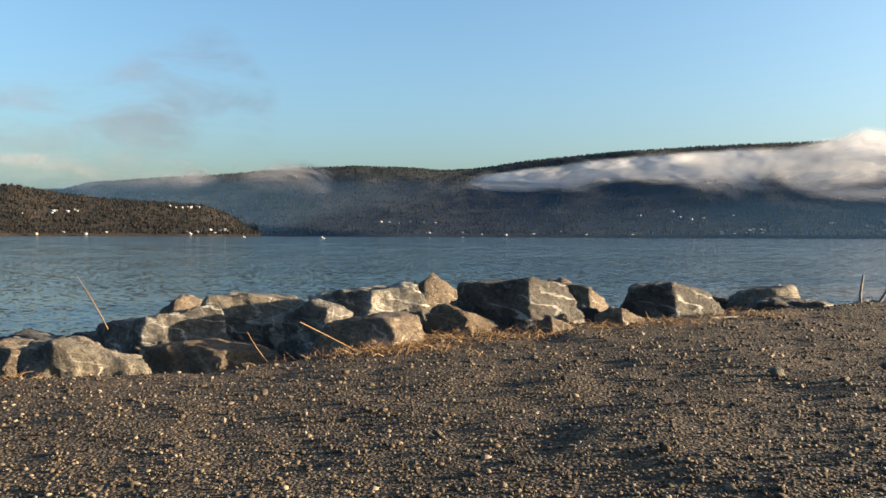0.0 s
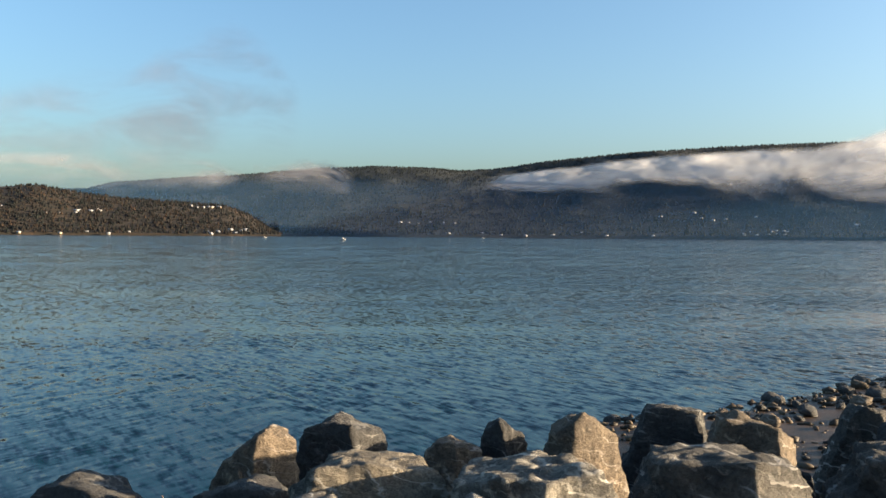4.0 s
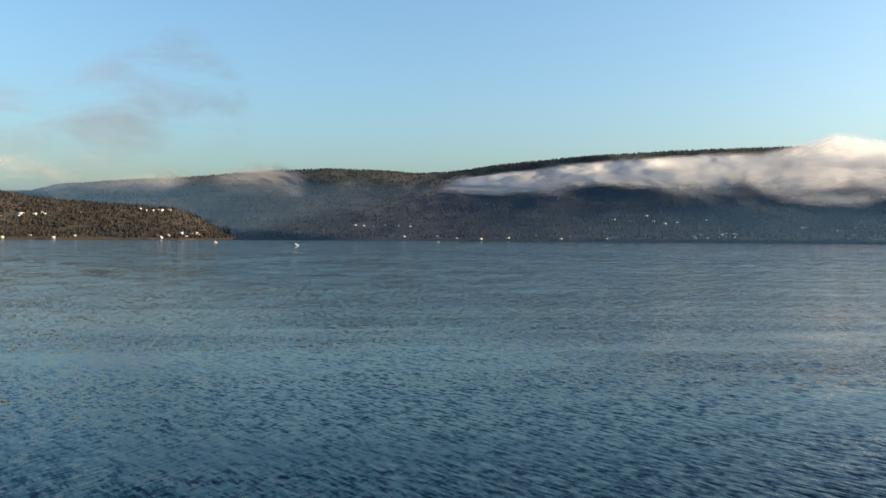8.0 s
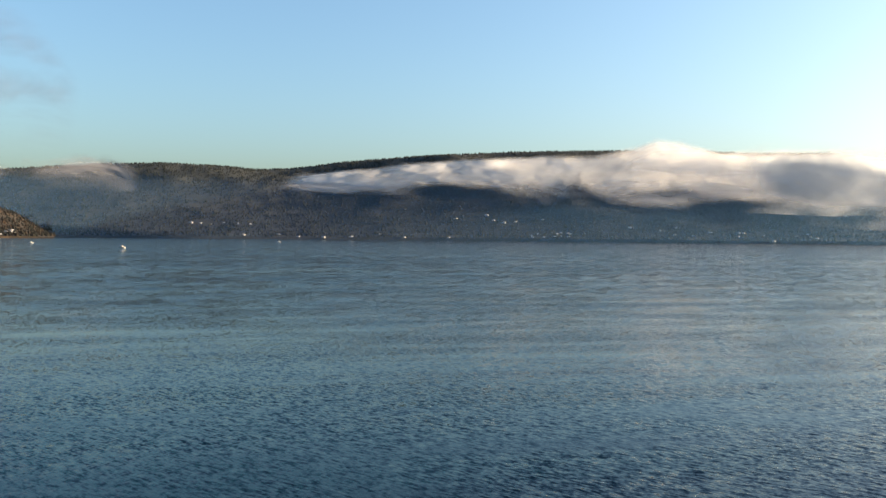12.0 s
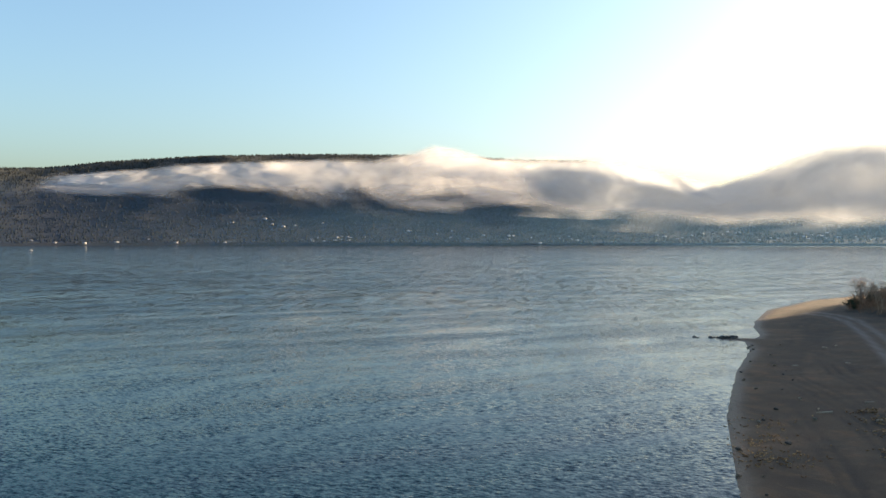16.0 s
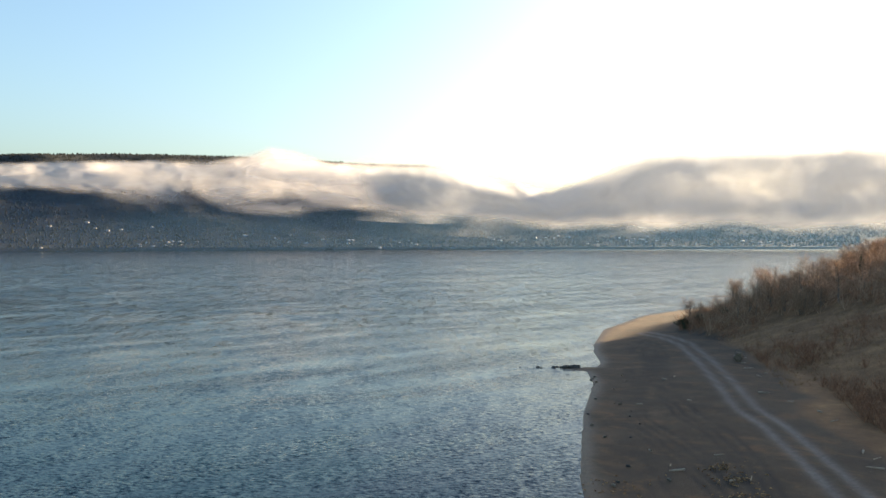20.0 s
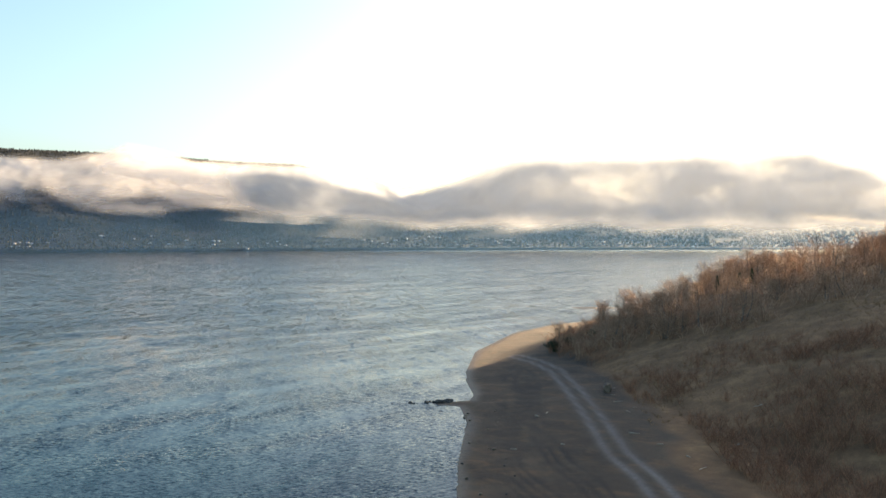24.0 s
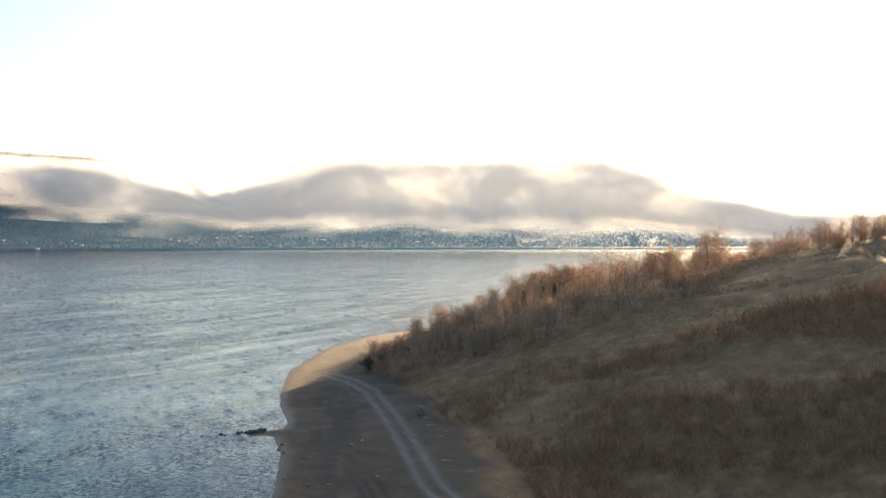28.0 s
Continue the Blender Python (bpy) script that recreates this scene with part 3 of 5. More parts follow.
cloud_bank("cloud_wisp", [-23, -20.5, -18, -16, -13.5, -11], [.11, .112, .114, .112, .11, .11], [.17, .2, .225, .24, .215, .17], (3300,), SMOKE, "faint grey wisp of cloud in the sky", 61.0, 8.0)
# added sheets that put a blue haze over the far slopes
cloud_bank("haze", [-12.75, 0, 25, 60, 125], [-.03] * 5, [.062, .062, .06, .055, .05], (2238,), HAZE, "blue-tinted sheet standing in for air haze along the far shore", 71.0, 0.0, False)
cloud_bank("haze", [-80, -40, -22, -12.75], [-.03] * 4, [.058, .058, .06, .062], (2400,), HAZE, "blue-tinted sheet standing in for air haze behind the headland", 71.0, 0.0, False)


# ---- boulders ----
def sphere_points(levels):
    bm = bmesh.new()
    bmesh.ops.create_icosphere(bm, subdivisions=levels, radius=1.0)
    v = np.array([p.co[:] for p in bm.verts])
    f = np.array([[p.index for p in q.verts] for q in bm.faces])
    bm.free()
    return v, f


SPHERES = {k: sphere_points(k) for k in (1, 2, 4, 5, 6)}


def boulder_mesh(name, rng, size, mat, levels=5, planes=9):
    """A blasted block: a ball cut by planes into flat faces with sharp edges, then chipped and roughened."""
    v, f = SPHERES[levels]
    n = np.concatenate([rng.normal(size=(planes, 3)), np.array([[-0.24, -0.12, 1.0], [0.86, -0.5, 0.12], [-0.42, -0.85, 0.34], [0.97, 0.25, 0.05], [-0.9, 0.1, 0.35]]) + rng.normal(scale=0.14, size=(5, 3))])
    n /= np.linalg.norm(n, axis=1, keepdims=True)
    d = rng.uniform(0.62, 1.0, len(n))
    d[:-5] = rng.uniform(0.72, 1.0, len(n) - 5)
    d[-5:] = np.array([0.5, 0.42, 0.5, 0.62, 0.66]) + rng.uniform(-0.04, 0.1, 5)
    off = rng.uniform(0, 100)
    c = v @ n.T
    q = v * 1.7 + off
    chip = fractal(q[:, 0] * 2 + q[:, 2], q[:, 1] * 2 - q[:, 2], 4)[:, None] * 0.16
    r = np.min(np.where(c > 0.08, (d + chip * rng.uniform(0.3, 1.4, len(n))) / np.maximum(c, 0.08), 9), axis=1)
    p = v * np.minimum(r, 1.6)[:, None]
    p -= (p.max(0) + p.min(0)) / 2
    p *= np.array(size) / (p.max(0) - p.min(0))
    q = p * 3.0 / max(size) * 1.6 + off
    rough = fractal(q[:, 0] * 3 + q[:, 2] * 4, q[:, 1] * 3 - q[:, 2] * 4.4, 5, 0.62)
    ledge = np.abs(fractal(q[:, 0] * 0.8 + q[:, 2] * 2.6, q[:, 1] * 0.8 + q[:, 2] * 2.1, 3))
    p = p + v * (rough * 0.06 - ledge * 0.075)[:, None] * min(size)
    return mesh_from(name, p, f, mat, False)


def block_mesh(rng, size, mat, edge, peak, fall_left, fall_right, turned, levels):
    """A blasted block. Its front turns into a second face at edge (-1 to 1 across), which runs back to turned; the top is a ridge at peak."""
    v, f = SPHERES[levels]
    ring = [(-1.0, -0.35), (edge, -1.0), (1.0, turned), (0.6, 1.0), (-0.75, 0.9)]
    leans = (0.3, 0.22, 0.25, 0.2, 0.35)
    n, d = [], []
    for (px, py), (qx, qy), lean in zip(ring, ring[1:] + ring[:1], leans):
        out = np.array([qy - py, px - qx, 0.0])
        out /= np.linalg.norm(out)
        out[2] = lean * rng.uniform(0.5, 1.4)
        n.append(out)
        d.append(out @ np.array([px, py, -0.35]))
    for out in ((-fall_left, 0.06, 1.0), (fall_right, 0.08, 1.0)):
        n.append(np.array(out))
        d.append(n[-1] @ np.array([peak, -0.1, 0.97]))
    for _ in range(9):
        out = rng.normal(size=3)
        out[2] = abs(out[2]) * 0.8
        out /= np.linalg.norm(out)
        n.append(out)
        d.append(rng.uniform(0.76, 0.95) * np.abs(out).sum())
    n.append(np.array([0, 0, -1.0])), d.append(1.0)
    n, d = np.array(n), np.array(d)
    off = rng.uniform(0, 100)
    q = v * 1.7 + off
    chip = fractal(q[:, 0] * 2 + q[:, 2], q[:, 1] * 2 - q[:, 2], 5)[:, None] * 0.28
    c = v @ n.T
    r = np.min(np.where(c > 0.05, (d + chip * rng.uniform(0.3, 1.2, len(n))) / np.maximum(c, 0.05), 9), axis=1)
    p = v * r[:, None] * np.array(size) / 2
    q = p * 2.4 + off
    rough = fractal(q[:, 0] * 3 + q[:, 2] * 4, q[:, 1] * 3 - q[:, 2] * 4.4, 6, 0.6)
    ledge = np.abs(fractal(q[:, 0] * 1.1 + q[:, 2] * 3.1, q[:, 1] * 1.1 + q[:, 2] * 2.4, 3))
    p = p + v * (rough * 0.095 - ledge * 0.1)[:, None] * min(0.7, min(size))
    return mesh_from("boulder", p, f, mat, False)


# x, y of the front, top, width, depth, height, rock, edge, peak, fall to both sides, how far the second face runs back
BOULDERS = [
    (0.63, 6.85, 2.27, 1.30, 1.1, 1.0, "veined", 0.15, 0.1, 0.12, 0.2, -0.4),
    (-0.62, 6.75, 2.22, 1.22, 1.1, 1.0, "quartz", -0.05, 0.35, 0.18, 0.1, -0.45),
    (-1.10, 6.25, 2.13, 0.80, 0.7, 0.9, "lichen", 0.6, 0.2, 0.45, 0.3, 0.2),
    (-1.72, 7.25, 2.09, 1.14, 0.9, 0.55, "pale", -0.7, -0.1, 0.15, 0.15, -0.5),
    (-2.28, 6.35, 2.08, 1.18, 1.0, 0.9, "lichen", -0.2, 0.7, 0.28, 0.5, -0.5),
    (-2.91, 8.60, 1.99, 0.76, 0.8, 1.1, "brown", 0.1, 0.3, 0.55, 0.5, 0.1),
    (-2.24, 9.40, 1.91, 0.95, 0.8, 1.0, "dark", 0.4, -0.1, 0.4, 0.35, 0.1),
    (-4.30, 8.20, 1.65, 1.25, 1.0, 1.0, "dark", 0.5, -0.1, 0.5, 0.35, 0.3),
    (-3.80, 6.90, 1.72, 0.95, 0.8, 0.8, "lichen", 0.6, 0.1, 0.3, 0.3, 0.2),
    (-3.28, 7.10, 1.78, 0.56, 0.7, 0.8, "dark", 0.5, 0.2, 0.4, 0.2, 0.2),
    (-3.12, 5.65, 1.86, 1.00, 0.8, 0.7, "brown", 0.0, -0.2, 0.2, 0.2, -0.1),
    (-2.30, 5.05, 1.95, 1.06, 0.8, 0.8, "pale", -0.4, -0.2, 0.25, 0.42, -0.4),
    (-1.70, 5.70, 1.86, 1.20, 0.8, 0.6, "earth", 0.2, -0.1, 0.2, 0.35, 0.1),
    (-0.10, 8.30, 2.23, 0.78, 0.8, 1.2, "brown", -0.2, 0.0, 0.45, 0.5, -0.1),
    (0.80, 9.20, 2.11, 0.90, 0.8, 1.2, "dark", 0.7, 0.0, 0.15, 0.1, 0.3),
    (1.38, 8.60, 2.17, 0.92, 0.8, 1.2, "brown", 0.3, -0.2, 0.15, 0.4, 0.0),
    (2.02, 7.2, 2.21, 1.20, 1.0, 0.9, "veined", 0.1, 0.0, 0.25, 0.3, -0.5),
    (1.43, 6.50, 2.06, 0.50, 0.45, 0.5, "brown", 0.0, -0.1, 0.35, 0.45, -0.1),
    (0.84, 6.10, 2.03, 0.40, 0.36, 0.45, "brown", -0.1, -0.2, 0.3, 0.5, -0.2),
    (0.11, 6.35, 2.10, 0.74, 0.6, 0.7, "earth", 0.2, -0.2, 0.35, 0.5, 0.1),
    (-0.52, 5.70, 2.07, 0.78, 0.6, 0.42, "brown", 0.45, 0.5, 0.22, 0.3, 0.1),
    (-0.71, 5.40, 1.84, 0.34, 0.3, 0.3, "pale", -0.2, 0.0, 0.3, 0.3, -0.1),
    (3.52, 8.90, 2.12, 1.00, 0.8, 0.9, "pale", 0.3, 0.6, 0.18, 0.2, -0.45),
    (3.33, 7.75, 2.05, 1.16, 0.9, 0.8, "veined", 0.6, 0.1, 0.2, 0.22, -0.2),
    (3.06, 10.1, 1.96, 0.70, 0.6, 1.0, "veined", 0.3, -0.1, 0.4, 0.3, 0.1),
    (3.20, 9.50, 1.93, 0.90, 0.6, 0.8, "dark", 0.5, 0.0, 0.3, 0.3, 0.2),
    (4.45, 8.30, 1.90, 0.72, 0.7, 0.6, "dark", 0.3, 0.0, 0.3, 0.3, 0.1),
    (4.95, 9.10, 1.92, 0.80, 0.7, 0.7, "brown", 0.0, 0.0, 0.3, 0.3, 0.1),
    (-1.22, 8.50, 1.95, 0.66, 0.6, 0.9, "brown", 0.2, 0.1, 0.3, 0.3, 0.0),
    (-0.72, 8.90, 2.04, 0.54, 0.6, 1.0, "dark", 0.2, -0.1, 0.4, 0.4, 0.1),
    (1.38, 7.75, 1.98, 0.46, 0.6, 0.8, "dark", 0.5, 0.0, 0.3, 0.3, 0.2),
    # dark block added where there is only a shaded gap
    (-1.50, 6.75, 1.72, 0.60, 0.6, 0.6, "dark", 0.4, 0.0, 0.2, 0.2, 0.2),
    (-2.75, 7.70, 1.78, 0.85, 0.8, 0.8, "dark", 0.4, 0.1, 0.3, 0.3, 0.1),
    (-4.95, 7.30, 1.42, 1.10, 1.0, 0.9, "dark", 0.2, 0.1, 0.3, 0.3, 0.1),
    (-3.95, 5.75, 1.72, 0.85, 0.8, 0.8, "brown", 0.1, 0.1, 0.3, 0.3, 0.1),
    (0.42, 6.25, 1.86, 0.34, 0.3, 0.35, "earth", 0.1, 0.0, 0.4, 0.4, 0.0),
]


def boulders():
    rng = np.random.default_rng(11)
    words = {"veined": "dark grey boulder with pale quartz veins", "pale": "pale grey angular boulder", "brown": "brown weathered boulder", "dark": "dark angular boulder",
             "earth": "low earth-covered boulder", "quartz": "big grey boulder with a white quartz face", "lichen": "grey boulder flecked with white lichen"}
    for x, y, top, wide, deep, high, kind, edge, peak, left, right, turned in BOULDERS:
        me = block_mesh(rng, (wide * 1.14, deep, high), ROCK[kind], edge, peak, left, right, turned, 6 if wide > 0.9 and y < 8 else 5)
        ob = new("boulder", me)
        ob.matrix_basis = pose(x, y + 0.25 * deep, top - 0.02 - high / 2, 0, 0, 0)
        tagged(ob, words[kind] + (" by the water" if y > 8.2 else " at the gravel edge"), "boulder", "boulders along the shore")


boulders()


# ---- far woods, houses and boats ----
def far_point(at, up, near, far, az, tan):
    """The first place on a far hillside, by bearing and steepness of view, from the first camera."""
    s = np.linspace(0, 1, 400)
    r = near + (far - near) * s
    z = np.interp(az, at, up) * far * (0.2 * s + 0.8 * smooth01(s, -0.05, 1.05)) + 3
    k = int(np.argmax(z / r >= tan)) if (z / r).max() >= tan else len(s) - 1
    return r[k] * math.sin(radians(az)), r[k] * math.cos(radians(az)), z[k]


def cones(name, xyz, tall, wide, mat, sides=5, tiers=1):
    """Many small pointed crowns in one mesh, for woods too far to count."""
    n = len(xyz)
    a = np.arange(sides) / sides * 2 * math.pi
    verts, faces = [], []
    per = (sides + 1) * tiers
    for k in range(tiers):
        low, up = 0.12 + 0.75 * k / tiers, 1.0 if k == tiers - 1 else 0.45 + 0.75 * k / tiers
        rad = 1 - 0.7 * k / tiers
        jag = RNG.uniform(0.7, 1.2, (n, sides))
        turn = a + RNG.uniform(0, 6.3, (n, 1))
        ring = np.stack([np.cos(turn) * wide[:, None] * rad * jag, np.sin(turn) * wide[:, None] * rad * jag, np.broadcast_to((tall * low)[:, None], (n, sides)) + RNG.normal(0, 0.02, (n, sides)) * tall[:, None]], -1)
        tip = np.stack([0 * tall, 0 * tall, tall * up], -1)[:, None]
        verts.append(np.concatenate([ring, tip], 1))
        o = k * (sides + 1)
        faces += [[o + i, o + (i + 1) % sides, o + sides] for i in range(sides)]
    v = np.concatenate(verts, 1) + xyz[:, None]
    f = np.array(faces)[None] + (np.arange(n) * per)[:, None, None]
    return mesh_from(name, v.reshape(-1, 3), f.reshape(-1, 3), mat)


# needles darker than real, the slope's shade put into their colour
FAR_GREEN = mixed_stuff("shade_dark_spruce", [(0.2, (0.004, 0.007, 0.006)), (0.5, (0.007, 0.01, 0.0085)), (0.8, (0.011, 0.012, 0.01)), (0.95, (0.018, 0.016, 0.013))], 0.02, random_weight=0.6)
FAR_BROWN = mixed_stuff("far_birch", [(0.36, (0.003, 0.005, 0.004)), (0.5, (0.006, 0.006, 0.005)), (0.62, (0.015, 0.009, 0.005)), (0.76, (0.05, 0.027, 0.013))], 0.009, random_weight=0.3)


def far_woods(name, xyz, count, low, label, mat, span):
    x, y, z, s = xyz
    rows, cols = z.shape
    made = 0
    i, j = RNG.uniform(0, rows - 1.01, count * 3), RNG.uniform(0, cols - 1.01, count * 3)
    a, b_ = i.astype(int), j.astype(int)
    u, v = i - a, j - b_
    lerp = lambda g: (g[a, b_] * (1 - v) + g[a, b_ + 1] * v) * (1 - u) + (g[a + 1, b_] * (1 - v) + g[a + 1, b_ + 1] * v) * u
    p = np.stack([lerp(x), lerp(y), lerp(z)], -1)
    bearing = np.degrees(np.arctan2(p[:, 0], p[:, 1]))
    open_ = fractal(p[:, 0] * 0.006 + 40, p[:, 1] * 0.006, 4)
    keep = (p[:, 2] > low) & (lerp(s) > 0.0) & (lerp(s) < 1.03) & (bearing > span[0]) & (bearing < span[1]) & (open_ < 0.24)
    p = p[keep][:count]
    tall = RNG.uniform(5, 10, len(p))
    me = cones(name, p - np.array([0, 0, 1.5]), tall, tall * RNG.uniform(0.28, 0.45, len(p)), mat)
    tagged(new(name, me), label, "forest", kind="stuff")


far_woods("far_forest", HILL_AT, 44000, 6, "dark spruce forest on the far ridge", FAR_GREEN, (-36, 84))
far_woods("far_forest", HEAD_XYZ, 6500, 4, "mixed brown and green woods on the headland", FAR_BROWN, (-45, -12.6))

# white paint darkened well below its real tone, standing in for shade
DIM_WHITE = mixed_stuff("dimmed_white_boards", [(0.3, (0.18, 0.18, 0.18)), (0.7, (0.36, 0.36, 0.35))], 0.4, 0.6)
TAN = mixed_stuff("ochre_boards", [(0.3, (0.3, 0.22, 0.13)), (0.7, (0.5, 0.4, 0.27))], 0.4, 0.6)
ROOFS = mixed_stuff("roof_sheet", [(0.3, (0.14, 0.13, 0.13)), (0.7, (0.4, 0.4, 0.41))], 0.3, 0.5)
PANE = material("window_glass", 0.08)[0]
PANE.node_tree.nodes["Principled BSDF"].inputs["Base Color"].default_value = (0.03, 0.04, 0.05, 1)


def box(w, d, h, at=(0, 0, 0)):
    x, y, z = at
    v = [(x + sx * w / 2, y + sy * d / 2, z + sz * h) for sz in (0, 1) for sx, sy in ((-1, -1), (1, -1), (1, 1), (-1, 1))]
    return v, [(3, 2, 1, 0), (4, 5, 6, 7), (0, 1, 5, 4), (1, 2, 6, 5), (2, 3, 7, 6), (3, 0, 4, 7)]


def house_model(w, d, h, walls):
    top = new("house")
    part("wall", mesh_from("wall", *box(w, d, h), walls), top)
    o, r = 0.5, 0.36 * d
    v = [(-w / 2 - o, -d / 2 - o, h), (w / 2 + o, -d / 2 - o, h), (w / 2 + o, 0, h + r), (-w / 2 - o, 0, h + r), (w / 2 + o, d / 2 + o, h), (-w / 2 - o, d / 2 + o, h)]
    v += [(a, b_, c - 0.35) for a, b_, c in v]
    part("roof", mesh_from("roof", v, [(0, 1, 2, 3), (3, 2, 4, 5), (6, 9, 8, 7), (9, 11, 10, 8), (0, 6, 7, 1), (5, 4, 10, 11), (1, 7, 8, 2), (2, 8, 10, 4), (3, 9, 6, 0), (5, 11, 9, 3)], ROOFS), top)
    for k in (-0.3, 0.0, 0.3):
        part("window", mesh_from("window", *box(1.4, 0.1, 1.5, (k * w, -d / 2 - 0.03, 0.45 * h)), PANE), top)
    return top


def far_houses():
    rng = np.random.default_rng(23)
    models = [house_model(6.5, 5, 2.8, DIM_WHITE), house_model(8, 6, 3.2, DIM_WHITE), house_model(6.5, 5, 2.8, TAN), house_model(11, 6, 3.2, DIM_WHITE)]
    used = [False] * 4
    far_hill, near_head = (RIDGE_AT, RIDGE_UP, 2250, 3600), (HEAD_AT, HEAD_UP, 1850, 2350)
    # hillside, bearing, steepness, spread of both, count, whether on the headland
    rows = [(-17.0, .0035, .7, .002, 5, 1), (-15.2, .005, .8, .003, 7, 1), (-18, .0335, 1.4, .002, 8, 1), (-23.0, .0265, 1.6, .002, 7, 1), (-25.8, .0255, 1.6, .002, 6, 1),
            (-31, .029, 2.5, .002, 10, 1), (-24, .003, 6.0, .002, 5, 1), (-2.5, .0165, 2.0, .001, 7, 0), (3, .003, 5.0, .002, 5, 0), (9, .004, 5.0, .002, 5, 0), (20.5, .006, 2.0, .004, 12, 0),
            (11, .028, 5.0, .004, 2, 0), (19, .024, 3.0, .003, 4, 0), (27, .014, 3.0, .004, 4, 0), (32, .006, 5.0, .005, 12, 0), (42, .008, 5.0, .003, 5, 0), (46, .0125, 2.5, .002, 8, 0),
            (50.5, .009, 2.0, .004, 7, 0), (54, .009, 2.0, .004, 6, 0), (59, .006, 3.0, .003, 6, 0), (66, .004, 4.0, .003, 5, 0)]
    for az, tan, da, dt, count, head in rows:
        for _ in range(count):
            x, y, z = far_point(*(near_head if head else far_hill), az + rng.uniform(-da, da), max(0.0018, tan + rng.uniform(-dt, dt)))
            k = int(rng.choice([0, 0, 0, 1, 2, 3]))
            m = pose(x, y, z - 1.5, 0, 0, -math.degrees(math.atan2(x, y)) + rng.uniform(-60, 60))
            if used[k]:
                ob = copy_thing(models[k], m)
            else:
                ob, used[k] = models[k], True
                ob.matrix_basis = m
            tagged(ob, "small ochre house on the far shore" if k == 2 else "small white house with a grey roof across the water", "house", "houses across the fjord")


far_houses()


def boat(at, turn):
    top = new("motorboat")
    top.matrix_basis = pose(*at, 0, 0, turn)
    v, f = [], []
    for i, (yy, w) in enumerate(((-2.4, 0.8), (-1, 1.0), (0.8, 0.9), (2.0, 0.5), (2.7, 0.05))):
        v += [(-w, yy, 0.75), (-w * 0.6, yy, -0.1), (w * 0.6, yy, -0.1), (w, yy, 0.75)]
        if i:
            o = 4 * (i - 1)
            f += [(o + k, o + k + 1, o + k + 5, o + k + 4) for k in range(3)] + [(o + 3, o, o + 4, o + 7)]
    f.append((0, 3, 2, 1))
    part("hull", mesh_from("hull", v, f, DIM_WHITE), top)
    part("cabin", mesh_from("cabin", *box(1.3, 1.8, 1.0, (0, 0.2, 0.74)), DIM_WHITE), top)
    part("windscreen", mesh_from("windscreen", *box(1.1, 0.05, 0.5, (0, 1.12, 1.1)), PANE), top)
    tagged(top, "small white motorboat out on the water", "boat", "boats on the fjord")


boat((-95, 640, 0), 70)
boat((30, 1250, 0), 80)
boat((-220, 900, 0), 100)

# ---- plants ----
# twigs lightened and warmed, glare over the hill put into their colour
TWIG = mixed_stuff("bare_twigs", [(0.25, (0.21, 0.125, 0.075)), (0.55, (0.36, 0.225, 0.14)), (0.85, (0.5, 0.35, 0.235))], 1.5, random_weight=0.6)
SCRUB = mixed_stuff("rusty_twigs", [(0.25, (0.15, 0.07, 0.04)), (0.55, (0.27, 0.135, 0.075)), (0.85, (0.4, 0.22, 0.125))], 1.5, random_weight=0.6)
BARK = mixed_stuff("bark", [(0.3, (0.08, 0.065, 0.05)), (0.6, (0.2, 0.17, 0.14)), (0.8, (0.4, 0.37, 0.33))], 5.0, bump=0.5)
NEEDLE = mixed_stuff("needles", [(0.25, (0.018, 0.028, 0.014)), (0.6, (0.04, 0.055, 0.025)), (0.9, (0.08, 0.085, 0.04))], 2.0, random_weight=0.5)
STRAW = mixed_stuff("dry_grass", [(0.2, (0.1, 0.055, 0.027)), (0.5, (0.23, 0.135, 0.063)), (0.8, (0.4, 0.27, 0.135))], 4.0, random_weight=0.6)
WOOD = mixed_stuff("driftwood", [(0.3, (0.2, 0.16, 0.12)), (0.6, (0.4, 0.35, 0.28)), (0.8, (0.55, 0.5, 0.42))], 6.0, bump=0.5)


def rods(name, starts, ends, r0, r1, mat, bend=0.0, parts=2):
    """Thin tapered three-sided rods from starts to ends, bowed a little, in one mesh."""
    starts, ends = np.asarray(starts, float), np.asarray(ends, float)
    n = len(starts)
    r0, r1 = np.broadcast_to(r0, n), np.broadcast_to(r1, n)
    way = ends - starts
    long = np.linalg.norm(way, axis=1, keepdims=True)
    side = np.cross(way, np.where(np.abs(way[:, 2:3]) > 0.9 * long, [[1.0, 0, 0]], [[0, 0, 1.0]]))
    side /= np.linalg.norm(side, axis=1, keepdims=True) + 1e-9
    up = np.cross(side, way / (long + 1e-9))
    bow = RNG.normal(0, 1, (n, 2)) * bend * long
    rings = []
    for k in range(parts + 1):
        t = k / parts
        mid = starts + way * t + (side * bow[:, :1] + up * bow[:, 1:]) * math.sin(math.pi * t)
        rad = (r0 * (1 - t) + r1 * t)[:, None]
        for q in range(3):
            rings.append(mid + rad * (side * math.cos(q * 2.094) + up * math.sin(q * 2.094)))
    v = np.stack(rings, 1)
    f = [(3 * k + q, 3 * k + (q + 1) % 3, 3 * k + 3 + (q + 1) % 3, 3 * k + 3 + q) for k in range(parts) for q in range(3)]
    f = np.array(f)[None] + (np.arange(n) * 3 * (parts + 1))[:, None, None]
    return mesh_from(name, v.reshape(-1, 3), f.reshape(-1, 4), mat)


